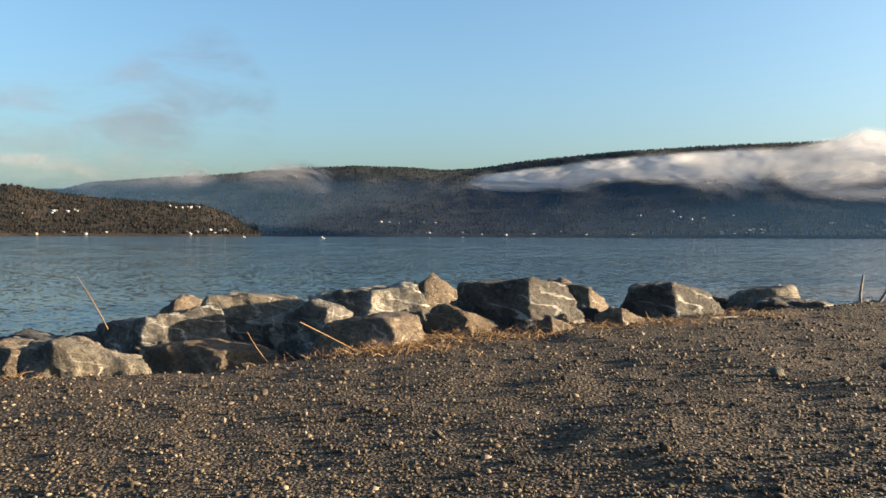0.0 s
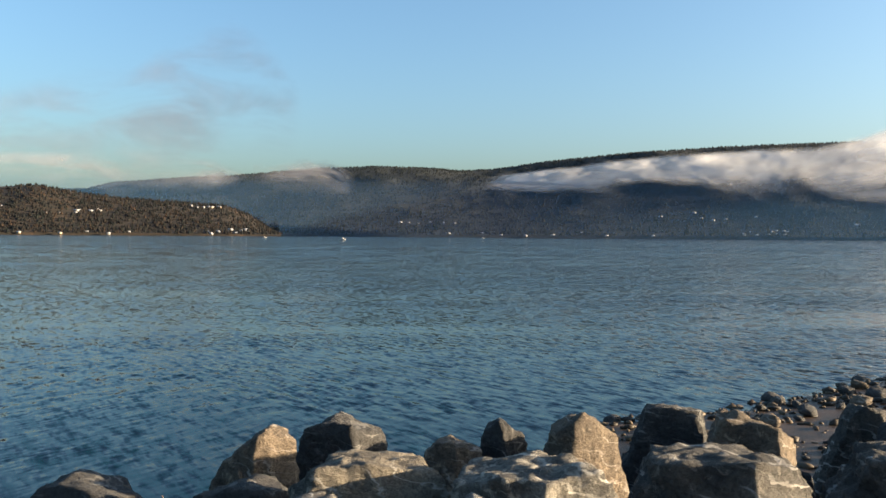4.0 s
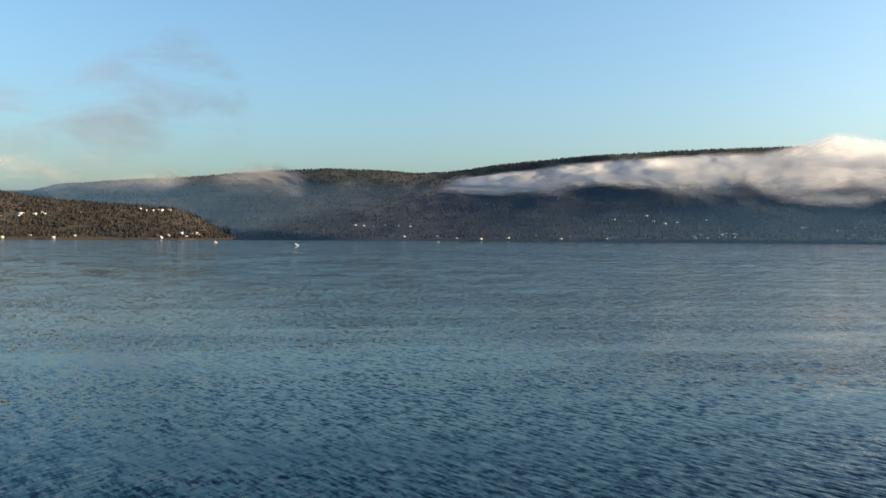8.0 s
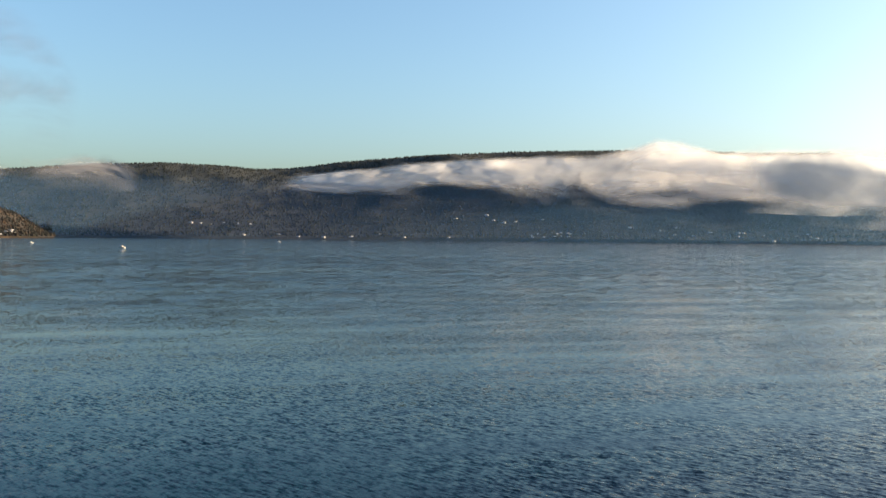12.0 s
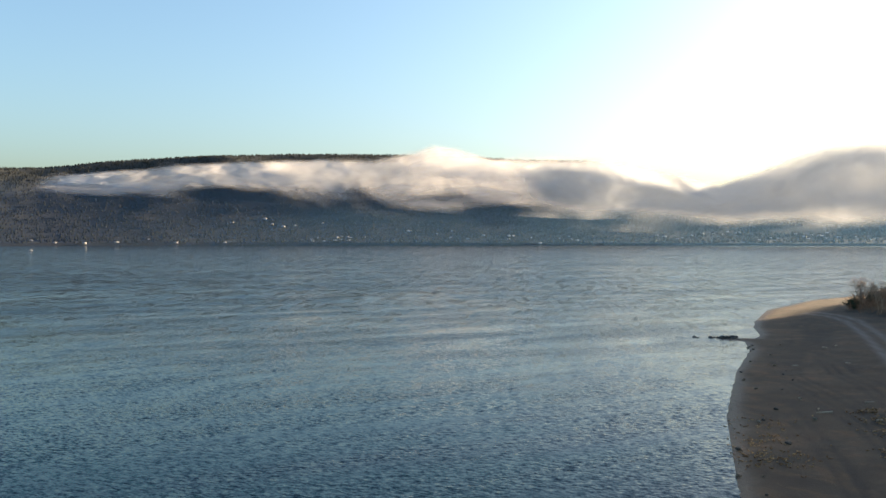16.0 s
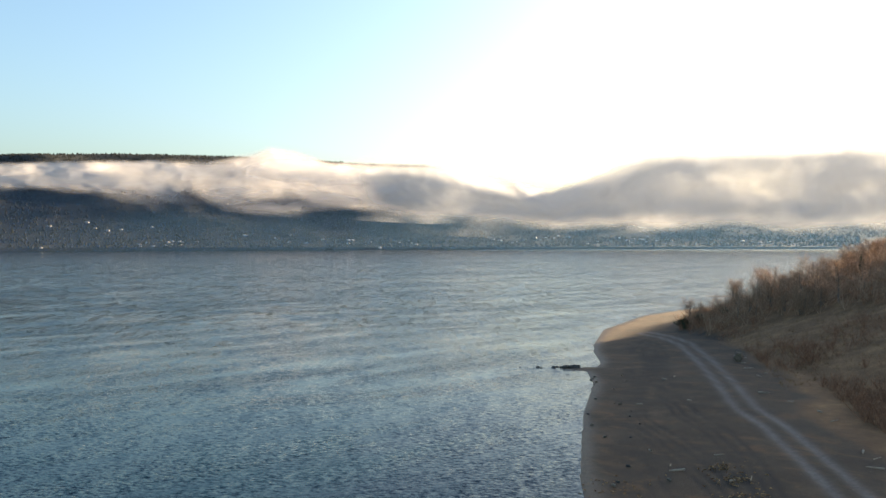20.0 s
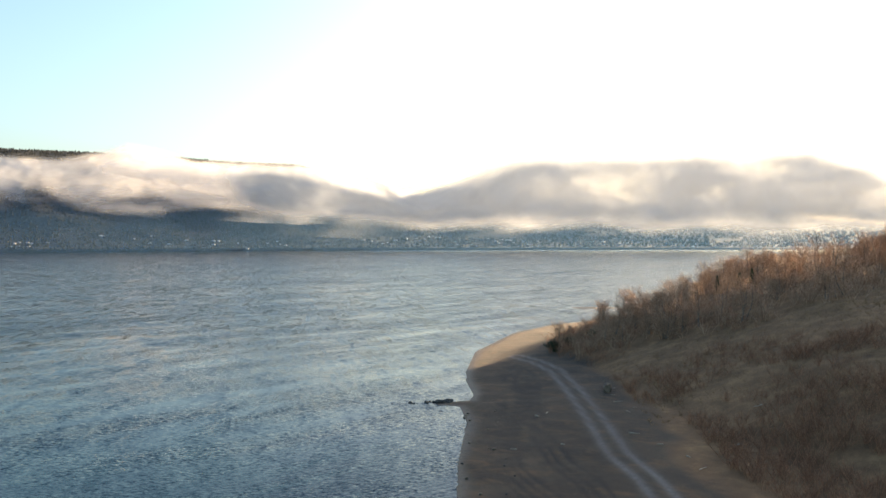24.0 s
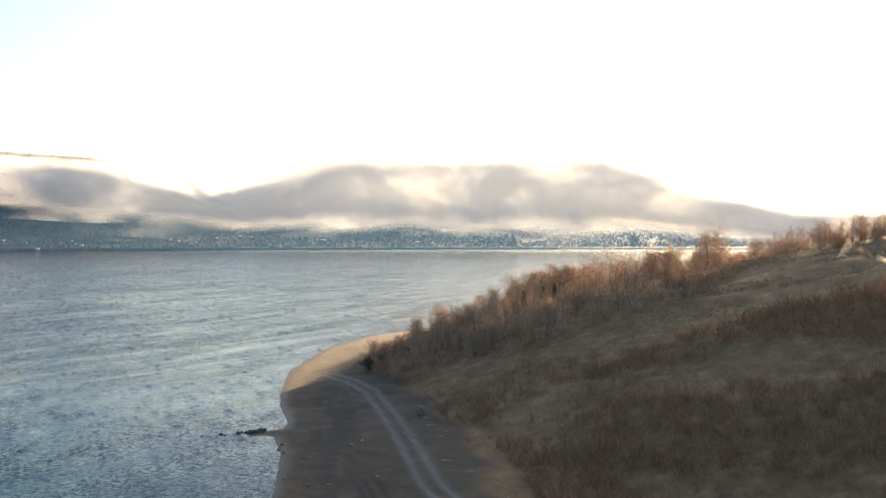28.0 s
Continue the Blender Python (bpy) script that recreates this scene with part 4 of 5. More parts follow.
def bare_tree(tall, stems, rng, mat_trunk, spread=0.52):
    """A leafless birch: one or more stems with limbs and a crown of fine twigs."""
    top = new("bare_tree")
    ts, te, tr = [], [], []
    cs, ce, cr = [], [], []
    for _ in range(stems):
        base = np.array([*rng.normal(0, 0.18 * (stems > 1), 2), -0.3])
        tip = base + np.array([*rng.normal(0, 0.16 * tall * (0.35 + 0.4 * (stems > 1)), 2), tall * rng.uniform(0.8, 1.0)])
        ts.append(base), te.append(tip), tr.append(0.016 * tall)
        for _ in range(26):
            t = rng.uniform(0.22, 0.97)
            a = base + (tip - base) * t
            out = rng.uniform(0, 6.283)
            ln = tall * spread * (1.2 - t) * rng.uniform(0.6, 1.2)
            b_ = a + np.array([math.cos(out) * ln * 0.85, math.sin(out) * ln * 0.85, ln * rng.uniform(0.15, 0.75)])
            cs.append(a), ce.append(b_), cr.append(0.0042 * tall)
            for _ in range(7):
                u = rng.uniform(0.3, 1.0)
                c = a + (b_ - a) * u
                d = c + rng.normal(0, 1, 3) * 0.07 * tall + np.array([0, 0, 0.05 * tall])
                cs.append(c), ce.append(d), cr.append(0.0017 * tall)
    part("trunk", rods("trunk", ts, te, np.array(tr), np.array(tr) * 0.25, mat_trunk, 0.04, 5), top)
    part("crown", rods("crown", cs, ce, np.array(cr), np.array(cr) * 0.45, TWIG, 0.07, 1), top)
    return top


def conifer(tall, rng):
    top = new("spruce_tree")
    part("trunk", rods("trunk", [(0, 0, -0.3)], [(0, 0, tall * 0.97)], 0.02 * tall, 0.004 * tall, BARK, 0.0, 2), top)
    s, e, r = [], [], []
    for t in np.linspace(0.1, 0.97, 26):
        for k in range(9):
            out = rng.uniform(0, 6.283)
            ln = tall * 0.36 * (1.03 - t) * rng.uniform(0.55, 1.15)
            a = np.array([0, 0, tall * t])
            b_ = a + np.array([math.cos(out) * ln, math.sin(out) * ln, -0.22 * ln + rng.normal(0, 0.05) * ln])
            s.append(a), e.append(b_), r.append(0.016 * tall)
            for _ in range(3):
                c = a + (b_ - a) * rng.uniform(0.35, 1)
                s.append(c), e.append(c + rng.normal(0, 1, 3) * 0.035 * tall - np.array([0, 0, 0.02 * tall])), r.append(0.012 * tall)
    part("crown", rods("crown", s, e, np.array(r), np.array(r) * 0.3, NEEDLE, 0.05, 1), top)
    return top


def juniper(tall, rng):
    """A low dense evergreen bush of many leaning sprays."""
    top = new("juniper_bush")
    s, e, r, ss, se = [], [], [], [], []
    for _ in range(60):
        out, lean = rng.uniform(0, 6.283), rng.uniform(0.0, 1.0) ** 0.7
        ln = tall * rng.uniform(0.7, 1.05) * (1 - 0.25 * lean)
        a = np.array([*rng.normal(0, 0.08 * tall, 2), -0.15])
        b_ = a + np.array([math.cos(out) * lean * ln, math.sin(out) * lean * ln, ln * (1.05 - 0.55 * lean)])
        ss.append(a), se.append(b_)
        for _ in range(26):
            c = a + (b_ - a) * rng.uniform(0.2, 1.0)
            s.append(c), e.append(c + rng.normal(0, 0.075, 3) * tall + np.array([0, 0, 0.05 * tall])), r.append(0.016 * tall)
    part("trunk", rods("trunk", ss, se, 0.014 * tall, 0.005 * tall, BARK, 0.06, 2), top, "thin brown stems")
    part("crown", rods("crown", s, e, np.array(r), np.array(r) * 0.4, NEEDLE, 0.05, 1), top)
    return top


def toe_run(x, y):
    e, side, run = line_distance(np.asarray(x, float), np.asarray(y, float), TOE)
    return e * side, run


def scatter(rng, count, box_, rule):
    """Places in a box of the plan that a rule lets pass."""
    x, y = rng.uniform(box_[0], box_[1], count), rng.uniform(box_[2], box_[3], count)
    ok = rule(x, y)
    x, y = x[ok], y[ok]
    return np.stack([x, y, ground_height(x, y)], -1)


WOODS = [(128, 108), (143, 122), (162, 127), (190, 122), (222, 124), (245, 104), (252, 70), (205, 66), (172, 62), (150, 66), (140, 80)]


def in_woods(x, y):
    """The thickly grown end of the hill, towards the water."""
    sway = 9 * fractal(x * 0.05 + 3, y * 0.05 + 8, 3)
    return inside(x + sway, y - sway, WOODS) & (shore_distance(x, y) > 7) & (fractal(x * 0.09 + 3, y * 0.09 + 8, 3) > -0.17)


def plants():
    rng = np.random.default_rng(31)
    models = [bare_tree(7.5, 1, rng, BARK), bare_tree(6.0, 3, rng, BARK), bare_tree(8.5, 2, rng, BARK), bare_tree(4.5, 4, rng, TWIG, 0.55), bare_tree(6.8, 4, rng, BARK, 0.5)]
    used = [False] * len(models)

    def plant(k, x, y, scale=1.0):
        z = float(ground_height(np.array([x]), np.array([y]))[0])
        m = pose(x, y, z, 0, 0, rng.uniform(0, 360)) @ Matrix.Scale(scale, 4)
        if used[k]:
            ob = copy_thing(models[k], m)
            ob.scale = (scale,) * 3
        else:
            ob, used[k] = models[k], True
            ob.matrix_basis = m
        tagged(ob, "leafless birch with fine brown twigs on the hill" if k in (0, 2) else "leafless many-stemmed shrub tree with brown twigs", "tree", "bare trees on the hill")

    plant(4, 158.5, 117.5, 1.0)
    plant(1, 153.0, 119.5, 0.8)
    for x, y, _ in scatter(rng, 1500, (130, 260, 55, 150), in_woods)[:225]:
        plant(int(rng.choice([0, 1, 2, 3, 4, 4])), x, y, rng.uniform(0.5, 0.9) * (1 + 0.4 * float(smooth01(x, 165, 195))))
    # row along the crest
    for t in np.linspace(0, 1, 50):
        plant(int(rng.choice([0, 2, 0])), 203 + rng.normal(0, 4), 62 - 27 * t + rng.normal(0, 1.5), rng.uniform(0.5, 0.85))
    firs = [conifer(4.2, rng), conifer(5.2, rng)]
    spots = [(175.4, 110.2, 0.8, 0), (176.8, 109.0, 0.55, 1), (173, 104.5, 0.75, 1), (176, 101, 0.8, 0), (178.5, 99.5, 0.7, 1),
             (190, 95, 0.9, 0), (205, 84, 1.1, 1), (183, 104, 0.6, 1)]
    seen = [False, False]
    for x, y, s, k in spots:
        m = pose(x, y, float(ground_height(np.array([x]), np.array([y]))[0]), 0, 0, rng.uniform(0, 360)) @ Matrix.Scale(s, 4)
        if seen[k]:
            ob = copy_thing(firs[k], m)
            ob.scale = (s,) * 3
        else:
            ob, seen[k] = firs[k], True
            ob.matrix_basis = m
        tagged(ob, "small dark green spruce among bare shrubs", "tree", "spruces on the hill")

    bushes = juniper(2.3, rng)
    for k, (x, y, s) in enumerate(((141, 123.6, 1.0), (143.4, 121.6, 0.8), (146.5, 118.4, 0.65), (160, 109, 0.7), (137.8, 121.0, 0.45))):
        m = pose(x, y, float(ground_height(np.array([x]), np.array([y]))[0]), 0, 0, rng.uniform(0, 360)) @ Matrix.Scale(s, 4)
        ob = bushes
        if k:
            ob = copy_thing(bushes, m)
            ob.scale = (s,) * 3
        else:
            ob.matrix_basis = m
        tagged(ob, "dense dark green juniper bush at the end of the hill", "bush", "junipers on the point")

    # thickets of bare shrubs
    def thicket(name, p, size, twigs, label, mat, thin=0.008, pieces=2):
        n = len(p)
        tall = size * rng.uniform(0.5, 1.2, n)
        s = np.repeat(p, twigs, 0) + np.concatenate([rng.normal(0, 0.12, (n * twigs, 2)), np.full((n * twigs, 1), -0.1)], 1) * np.repeat(tall, twigs)[:, None]
        out, lean = rng.uniform(0, 6.283, n * twigs), rng.uniform(0.2, 1.1, n * twigs)
        h = np.repeat(tall, twigs) * rng.uniform(0.5, 1.0, n * twigs)
        e = s + np.stack([np.cos(out) * lean * h, np.sin(out) * lean * h, h], -1)
        me = rods(name, s, e, thin * np.repeat(tall, twigs), 0.003 * np.repeat(tall, twigs), mat, 0.08, pieces)
        tagged(new(name, me), label, "shrubs", kind="stuff")

    def copse(name, p, size, label, mat, stems=7, twigs=4):
        """Leafless shrubs grown into one another: leaning stems, each with side twigs."""
        n = len(p)
        tall = size * rng.uniform(0.55, 1.25, n)
        t = np.repeat(tall, stems)
        base = np.repeat(p, stems, 0) + np.concatenate([rng.normal(0, 0.1, (n * stems, 2)), np.full((n * stems, 1), -0.08)], 1) * t[:, None]
        out, lean, h = rng.uniform(0, 6.283, n * stems), rng.uniform(0.1, 1.0, n * stems), t * rng.uniform(0.5, 1.0, n * stems)
        tip = base + np.stack([np.cos(out) * lean * h, np.sin(out) * lean * h, h], -1)
        u = rng.uniform(0.3, 0.95, (n * stems, twigs, 1))
        a = (base[:, None] + (tip - base)[:, None] * u).reshape(-1, 3)
        tt = np.repeat(t, twigs)
        b_ = a + (rng.normal(0, 0.15, (len(a), 3)) + np.array([0, 0, 0.16])) * tt[:, None]
        me = rods(name, np.concatenate([base, a]), np.concatenate([tip, b_]), np.concatenate([0.011 * t, 0.0065 * tt]), np.concatenate([0.004 * t, 0.0025 * tt]), mat, 0.08, 1)
        tagged(new(name, me), label, "shrubs", kind="stuff")

    def slope(x, y):
        """Scrub in clumps on the lower slope, below the field."""
        e, run = toe_run(x, y)
        return (e > 5) & (run > 130) & (x < 150) & (x + 0.8 * y < 185 + 30 * fractal(x * 0.04, y * 0.04, 2)) & (fractal(x * 0.07, y * 0.07 + 3, 4) > -0.06)

    def edge(x, y):
        e, run = toe_run(x, y)
        return (e > 1.0) & (e < 26) & (run > 205) & (x > 104) & (shore_distance(x, y) > 7) & (fractal(x * 0.12, y * 0.12 + 3, 3) > -0.02)

    copse("shrub_thicket", scatter(rng, 2300, (120, 270, 55, 165), in_woods), 3.6, "thick brown leafless shrubs on the point", TWIG)
    copse("shrub_thicket", scatter(rng, 5200, (90, 190, 50, 150), edge), 1.7, "rust-brown scrub along the foot of the hill", SCRUB, 7, 3)
    copse("shrub_thicket", scatter(rng, 9500, (70, 160, 10, 110), slope), 1.9, "rust-brown leafless scrub on the slope", SCRUB, 7, 3)

    def crest(x, y):
        return (x > 196) & (x < 216) & (fractal(x * 0.1, y * 0.1 + 1, 3) > -0.12)

    # crest thicket added to keep the sun off the beach below
    copse("shrub_thicket", scatter(rng, 420, (196, 216, 30, 66), crest), 3.6, "bare shrubs along the crest of the field", TWIG, 6, 4)

    def meadow(x, y):
        e, run = toe_run(x, y)
        return (e > 0.8) & (fractal(x * 0.1 + 5, y * 0.1, 4) > -0.02) & (np.hypot(x - 9, y - 35) < 150) & (shore_distance(x, y) > 6)

    def field(x, y):
        return (fractal(x * 0.25, y * 0.05 + 7, 3) > 0.05) & ~in_woods(x, y)

    thicket("dead_grass", scatter(rng, 11000, (55, 150, 10, 140), meadow), 0.5, 6, "tufts of dead brown grass on the slope", STRAW, 0.03, 1)
    thicket("field_grass", scatter(rng, 9000, (135, 205, 15, 75), field), 0.55, 6, "pale dead grass on the hilltop field", STRAW, 0.03, 1)


plants()


# ---- small things on the shore ----
def pebbles():
    """Loose gravel on the terrace, thickest near the first camera."""
    rng = np.random.default_rng(41)
    v, f = SPHERES[1]
    n = 36000
    y = 2.3 + 6.4 * rng.random(n) ** 1.5
    x = rng.uniform(-1, 1, n) * (0.6 * y + 0.7)
    size = np.clip(rng.lognormal(-5.4, 0.5, n), 0.002, 0.017) * (0.75 + 0.09 * y)
    z = ground_height(x, y)
    z = z + 0.07 * fractal(x * 1.3, y * 1.3, 4) + 0.04 * fractal(x * 5, y * 5, 4)
    stretch = rng.uniform(0.6, 1.4, (n, 1, 3)) * np.array([1, 1, 0.75])
    turn = rng.uniform(0, 6.283, n)
    p = v[None] * stretch * rng.uniform(0.55, 1.3, (n, len(v), 1)) * size[:, None, None]
    c, s = np.cos(turn)[:, None], np.sin(turn)[:, None]
    p = np.stack([p[..., 0] * c - p[..., 1] * s + x[:, None], p[..., 0] * s + p[..., 1] * c + y[:, None], p[..., 2] + (z + 0.15 * size)[:, None]], -1)
    faces = f[None] + (np.arange(n) * len(v))[:, None, None]
    mat = mixed_stuff("pebble", [(0.15, (0.021, 0.016, 0.011)), (0.45, (0.05, 0.036, 0.023)), (0.75, (0.105, 0.078, 0.05)), (0.95, (0.26, 0.21, 0.15))], 8.0, 0.85, random_weight=0.75)
    tagged(new("gravel", mesh_from("gravel", p.reshape(-1, 3), faces.reshape(-1, 3), mat)), "loose brown gravel on the shore terrace", "gravel", kind="stuff")


pebbles()


def shingle():
    """Dark weedy cobbles over the low flat beside the boulders."""
    rng = np.random.default_rng(67)
    v, f = SPHERES[1]
    p = scatter(rng, 9000, (1.5, 20, 12.5, 34), lambda x, y: (shore_distance(x, y) > -0.5) & (shore_distance(x, y) < 6.5) & (fractal(x * 0.5, y * 0.5, 3) > -0.16))
    n = len(p)
    size = np.clip(rng.lognormal(-2.9, 0.5, n), 0.025, 0.16)
    q = v[None] * rng.uniform(0.6, 1.4, (n, 1, 3)) * np.array([1, 1, 0.6]) * rng.uniform(0.6, 1.25, (n, len(v), 1)) * size[:, None, None]
    q = q + (p + np.stack([0 * size, 0 * size, 0.2 * size], -1))[:, None]
    faces = f[None] + (np.arange(n) * len(v))[:, None, None]
    mat = mixed_stuff("weedy_cobble", [(0.15, (0.014, 0.011, 0.008)), (0.5, (0.04, 0.029, 0.018)), (0.78, (0.085, 0.058, 0.032)), (0.95, (0.2, 0.18, 0.15))], 5.0, 0.6, random_weight=0.7)
    tagged(new("shingle", mesh_from("shingle", q.reshape(-1, 3), faces.reshape(-1, 3), mat)), "dark weedy cobbles on the low shore flat", "shingle", kind="stuff")


shingle()


def shore_stones():
    """Larger single stones: on the gravel, on the stony flat and along the spit."""
    rng = np.random.default_rng(43)
    spots = [(-1.55, 5.55, 0.1, "pale"), (-0.02, 3.2, 0.045, "pale"), (1.05, 3.55, 0.05, "brown"), (1.7, 4.15, 0.09, "pale"), (1.95, 3.95, 0.06, "brown"), (-1.8, 5.6, 0.07, "dark"),
             (2.35, 4.3, 0.07, "pale"), (0.55, 4.9, 0.05, "pale"), (-0.9, 4.1, 0.05, "brown"), (2.7, 6.2, 0.06, "dark")]
    for k in range(46):
        t = rng.random()
        spots.append((2.2 + 8.5 * t + rng.normal(0, 0.8), 17.5 + 5.2 * t + rng.normal(0, 1.1) - 0.9, rng.uniform(0.15, 0.5), str(rng.choice(["dark", "dark", "brown", "veined"]))))
    for k in range(26):
        t = rng.random() ** 1.7
        spots.append((96.2 - 8.0 * t + rng.normal(0, 0.45), 110.6 + 6.9 * t + rng.normal(0, 0.3), rng.uniform(0.25, 0.95) * (1.1 - 0.6 * t), "dark"))
    for k in range(44):
        a = rng.uniform(0, 1)
        i = int(a * 6)
        (ax, ay), (bx, by) = SHORE[10 + i], SHORE[11 + i]
        u, off = rng.random(), rng.exponential(3.0)
        spots.append((ax + (bx - ax) * u + off * 0.7, ay + (by - ay) * u - off * 0.7, rng.uniform(0.2, 0.55), str(rng.choice(["dark", "brown", "pale"]))))
    for x, y, w, kind in spots:
        z = float(ground_height(np.array([x]), np.array([y]))[0])
        ob = new("stone", boulder_mesh("stone", rng, (w, w * rng.uniform(0.6, 1.0), w * 0.6), ROCK[kind], 2))
        ob.matrix_basis = pose(x, y, max(z, -0.1) + 0.16 * w, 0, 0, rng.uniform(0, 360))
        where = "of the spit, wet and dark" if x > 85 and y > 108 else "on the stony beach" if y > 12 else "lying on the gravel"
        tagged(ob, f"{'dark' if kind == 'dark' else 'pale grey' if kind == 'pale' else 'brown'} stone {where}", "stone", "stones on the shore")


shore_stones()


def tufts():
    """Dry grass round the boulders."""
    rng = np.random.default_rng(47)
    spots = [(-0.45, 5.55, 0.5, 520), (0.35, 6.0, 0.5, 420), (1.0, 6.35, 0.4, 260), (-2.7, 4.75, 0.35, 340), (-3.1, 5.0, 0.4, 240), (-1.7, 5.6, 0.45, 240), (-0.9, 5.5, 0.4, 260), (1.75, 6.5, 0.35, 160), (2.6, 7.0, 0.5, 160), (0.0, 6.0, 0.35, 360), (-1.9, 5.75, 0.3, 300), (-2.45, 5.3, 0.3, 200)]
    s, e = [], []
    for x, y, r, n in spots:
        px, py = rng.normal(x, r * 0.6, n), rng.normal(y, r * 0.35, n)
        pz = ground_height(px, py)
        long = rng.uniform(0.04, 0.17, n)
        out, flat = rng.uniform(0, 6.283, n), rng.uniform(0.3, 1.0, n)
        s.append(np.stack([px, py, pz], -1))
        e.append(s[-1] + np.stack([np.cos(out) * flat * long, np.sin(out) * flat * long, long * rng.uniform(0.02, 0.5, n)], -1))
    me = rods("dry_grass", np.concatenate(s), np.concatenate(e), 0.0022, 0.0008, STRAW, 0.15, 2)
    tagged(new("dry_grass", me), "matted dry yellow grass between the boulders", "grass", kind="stuff")
    for a, b_, r in (((-2.3, 5.6, 1.95), (-2.62, 5.85, 2.3), 0.006), ((-1.2, 5.6, 1.72), (-1.38, 5.75, 1.92), 0.009), ((-0.98, 5.6, 2.0), (-0.3, 5.35, 1.7), 0.008), ((-0.5, 5.5, 1.72), (-0.2, 5.6, 1.98), 0.004)):
        ob = new("dry_stalk", rods("dry_stalk", [a], [b_], r, r * 0.35, STRAW, 0.03, 4))
        tagged(ob, "single dry pale stalk leaning among the boulders", "stalk", "dry stalks")


tufts()


def stick(name, pts, radius, mat, label, category, group=""):
    """A knotty rod through the given points."""
    v, f = [], []
    rng = np.random.default_rng(len(pts) + int(abs(pts[0][0]) * 100))
    dense = np.array([np.array(a) + (np.array(b_) - np.array(a)) * t for a, b_ in zip(pts[:-1], pts[1:]) for t in (0, 0.25, 0.5, 0.75)] + [pts[-1]], float)
    for k, c in enumerate(dense):
        way = dense[min(k + 1, len(dense) - 1)] - dense[max(k - 1, 0)]
        side = np.cross(way, (0.3, 0.2, 0.9))
        side /= np.linalg.norm(side)
        up = np.cross(side, way / np.linalg.norm(way))
        rad = radius * (1 - 0.6 * k / len(dense)) * rng.uniform(0.85, 1.15)
        for q in range(7):
            v.append(c + rad * (side * math.cos(q * 0.8976) + up * math.sin(q * 0.8976)) * rng.uniform(0.85, 1.15))
        if k:
            o = 7 * (k - 1)
            f += [(o + q, o + (q + 1) % 7, o + 7 + (q + 1) % 7, o + 7 + q) for q in range(7)]
    return tagged(new(name, mesh_from(name, v, f, mat, True)), label, category, group)


stick("branch", [(4.42, 8.6, 1.7), (4.4, 8.6, 2.0), (4.44, 8.62, 2.2)], 0.022, BARK, "dark dead branch standing among the boulders", "branch", "dead branches")
stick("branch", [(4.5, 8.6, 1.75), (4.68, 8.62, 2.02), (4.75, 8.6, 2.16)], 0.02, BARK, "dark dead branch standing among the boulders", "branch", "dead branches")
stick("driftwood_stick", [(0.86, 5.1, 1.83), (1.06, 5.12, 1.84)], 0.012, WOOD, "short bleached driftwood stick on the gravel", "driftwood", "driftwood on the gravel")
stick("driftwood_stick", [(2.42, 5.35, 1.88), (2.6, 5.4, 1.89)], 0.02, WOOD, "short bleached driftwood stick on the gravel", "driftwood", "driftwood on the gravel")
stick("driftwood_stick", [(2.3, 7.0, 1.9), (2.55, 7.05, 1.91)], 0.012, WOOD, "short bleached driftwood stick on the gravel", "driftwood", "driftwood on the gravel")


def beach_wood():
    rng = np.random.default_rng(53)
    for k in range(24):
        t = rng.random()
        x, y = 62 + 45 * t + rng.normal(0, 4), 60 + 36 * t + rng.normal(0, 4)
        if k > 22:
            x, y = x + 10, y - 12
        a, ln = rng.uniform(0, 6.283), rng.uniform(0.4, 1.3)
        if float(line_distance(np.array([x]), np.array([y]), TRACK)[0][0]) < 2.4:
            x, y = x + 3.4, y - 3.4
        z = [float(ground_height(np.array([x + math.cos(a) * s]), np.array([y + math.sin(a) * s]))[0]) + 0.08 for s in (0, ln / 2, ln)]
        stick("driftwood_log", [(x, y, z[0]), (x + math.cos(a) * ln / 2, y + math.sin(a) * ln / 2, z[1]), (x + math.cos(a) * ln, y + math.sin(a) * ln, z[2])], rng.uniform(0.04, 0.1), WOOD,
              "bleached driftwood log beside the track" if k <= 22 else "pale dead log in the brown grass", "driftwood", "driftwood above the beach")


beach_wood()


def stump(x, y):
    z = float(ground_height(np.array([x]), np.array([y]))[0])
    rng = np.random.default_rng(59)
    top = new("tree_stump")
    top.matrix_basis = pose(x, y, z, 0, 0, 30)
    part("root_ball", boulder_mesh("root_ball", rng, (1.7, 1.2, 1.5), ROCK["earth"], 4), top, "torn root ball full of earth", pose(0, 0, 0.45))
    s = [(0, 0, 0.6)] * 16
    e = [tuple(rng.normal(0, 0.75, 3) + np.array([0, 0, 0.7])) for _ in range(16)]
    part("roots", rods("roots", s, e, 0.05, 0.012, BARK, 0.12, 4), top)
    part("trunk", rods("trunk", [(0, 0, 0.5)], [(1.9, 0.6, 0.35)], 0.22, 0.16, BARK, 0.03, 4), top)
    tagged(top, "uprooted dark tree stump beside the track", "stump")


stump(109.1, 93.0)


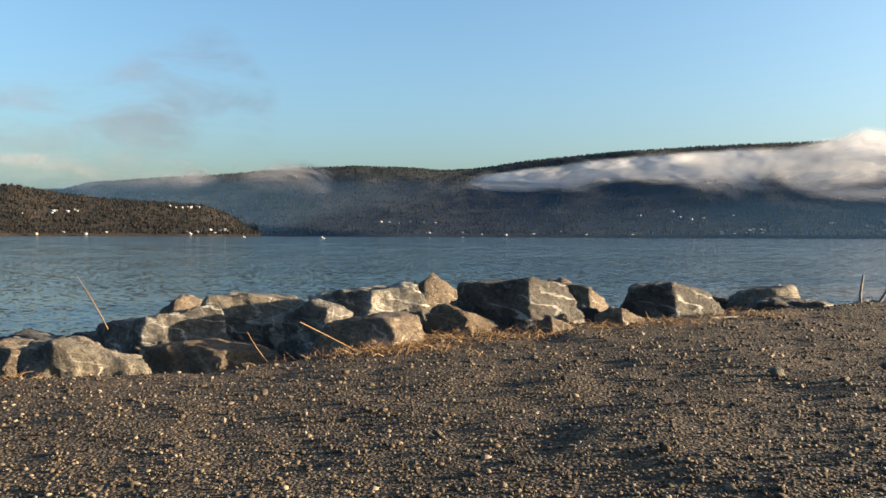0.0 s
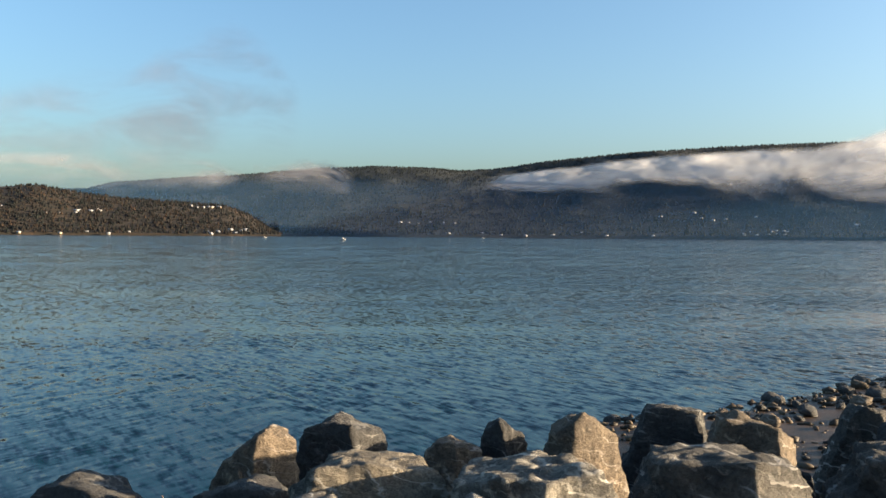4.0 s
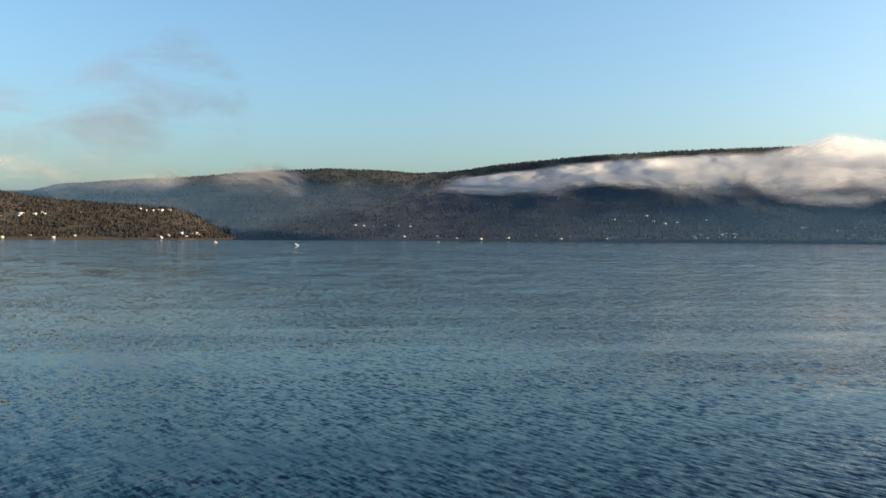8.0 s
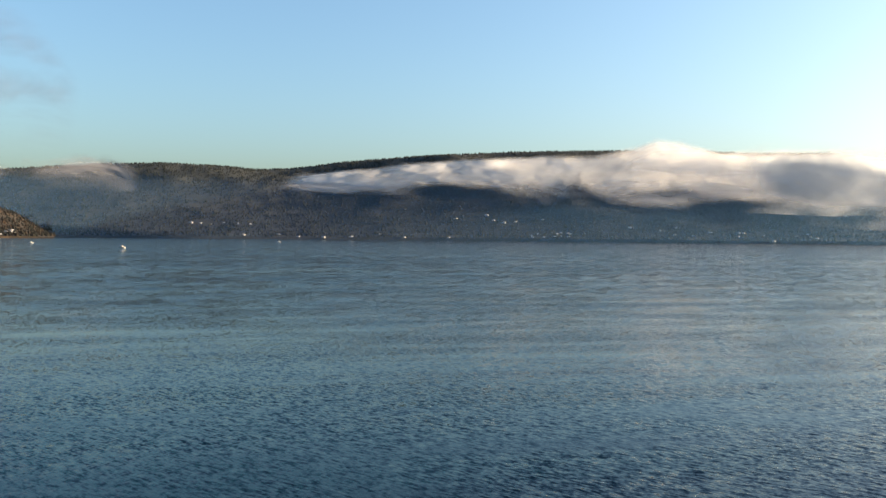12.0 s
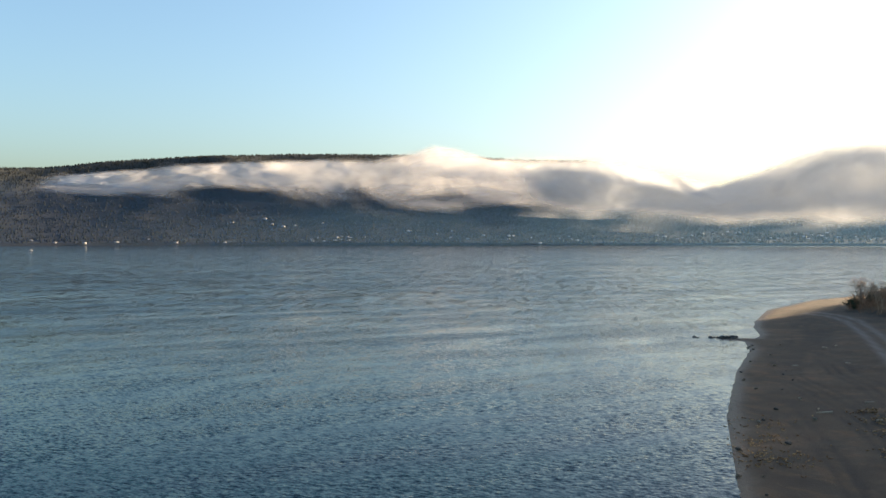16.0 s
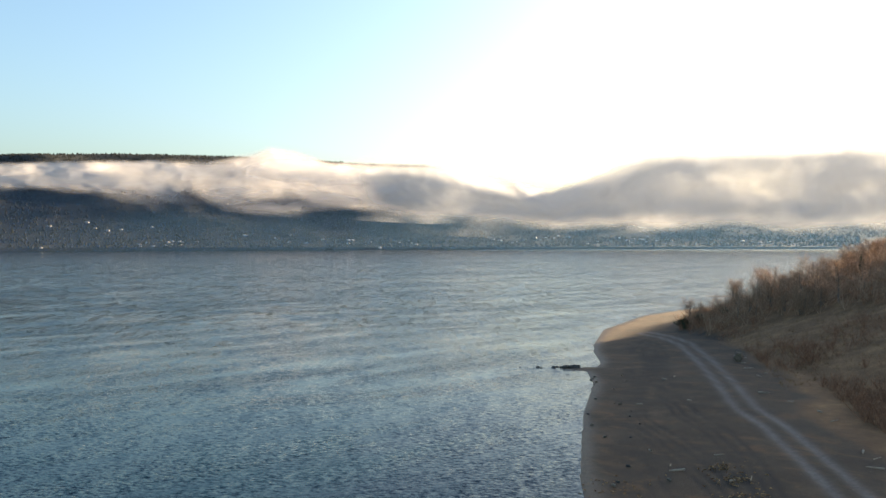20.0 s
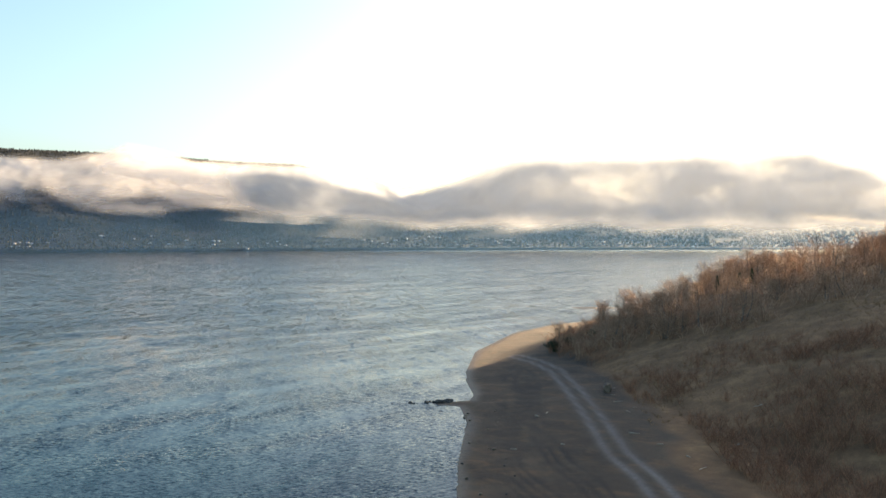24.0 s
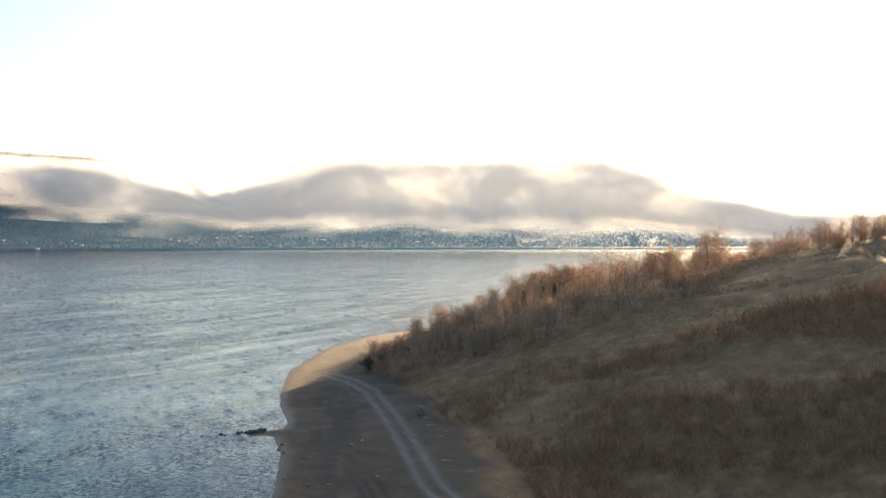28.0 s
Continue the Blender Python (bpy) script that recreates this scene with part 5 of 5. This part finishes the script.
def puddle(x, y):
    """Ice-covered pool beside the track."""
    a = np.linspace(0, 6.283, 41)[:-1]
    r = 1 + 0.35 * np.array([math.sin(2 * t + 1) * 0.5 + math.sin(5 * t) * 0.3 + math.sin(9 * t + 2) * 0.2 for t in a])
    z = float(ground_height(np.array([x]), np.array([y]))[0])
    ring = np.stack([x + 6.2 * r * np.cos(a) * 0.8 + 2.6 * r * np.sin(a), y + 2.2 * r * np.sin(a) - 3.4 * r * np.cos(a), np.full(40, z + 0.02)], -1)
    v = np.concatenate([ring, ring - [0, 0, 1.0], [[x, y, z + 0.03]]])
    f = [(k, (k + 1) % 40, 80) for k in range(40)] + [(k, 40 + k, (k + 1) % 40) for k in range(40)] + [((k + 1) % 40, 40 + k, 40 + (k + 1) % 40) for k in range(40)]
    m, n, l, bsdf = material("pool_ice", 0.2)
    l.new(ramp(n, l, noise_fac(n, l, place(n, l), 0.8, 6.0), [(0.35, (0.3, 0.34, 0.38)), (0.65, (0.66, 0.7, 0.74))]), bsdf.inputs["Base Color"])
    tagged(new("water_puddle", mesh_from("puddle", v, f, m)), "frozen pale puddle beside the gravel track", "puddle", kind="structure")


puddle(73.7, 51.1)


def litter():
    """Golden weed and leaf scraps washed up along the beach."""
    rng = np.random.default_rng(61)
    s, e = [], []
    for x, y, sx, sy, n in ((62, 66.4, 0.8, 0.6, 60), (60, 64, 0.9, 0.7, 70), (57, 61.2, 0.9, 0.8, 40), (53.5, 57.8, 1.0, 0.9, 80), (52, 56, 0.8, 0.8, 60), (46.2, 62.6, 1.4, 1.2, 130), (49.6, 66.4, 1.4, 1.2, 80), (54, 70.2, 1.6, 1.4, 40)):
        px, py = rng.normal(x, sx, n), rng.normal(y, sy, n)
        pz = ground_height(px, py) + 0.03
        out, ln = rng.uniform(0, 6.283, n), rng.uniform(0.08, 0.32, n)
        s.append(np.stack([px, py, pz], -1))
        e.append(s[-1] + np.stack([np.cos(out) * ln, np.sin(out) * ln, rng.uniform(0, 0.06, n)], -1))
    me = rods("beach_litter", np.concatenate(s), np.concatenate(e), 0.05, 0.02, STRAW, 0.2, 2)
    tagged(new("beach_litter", me), "golden scraps of weed and leaves on the beach", "litter", kind="stuff")


litter()
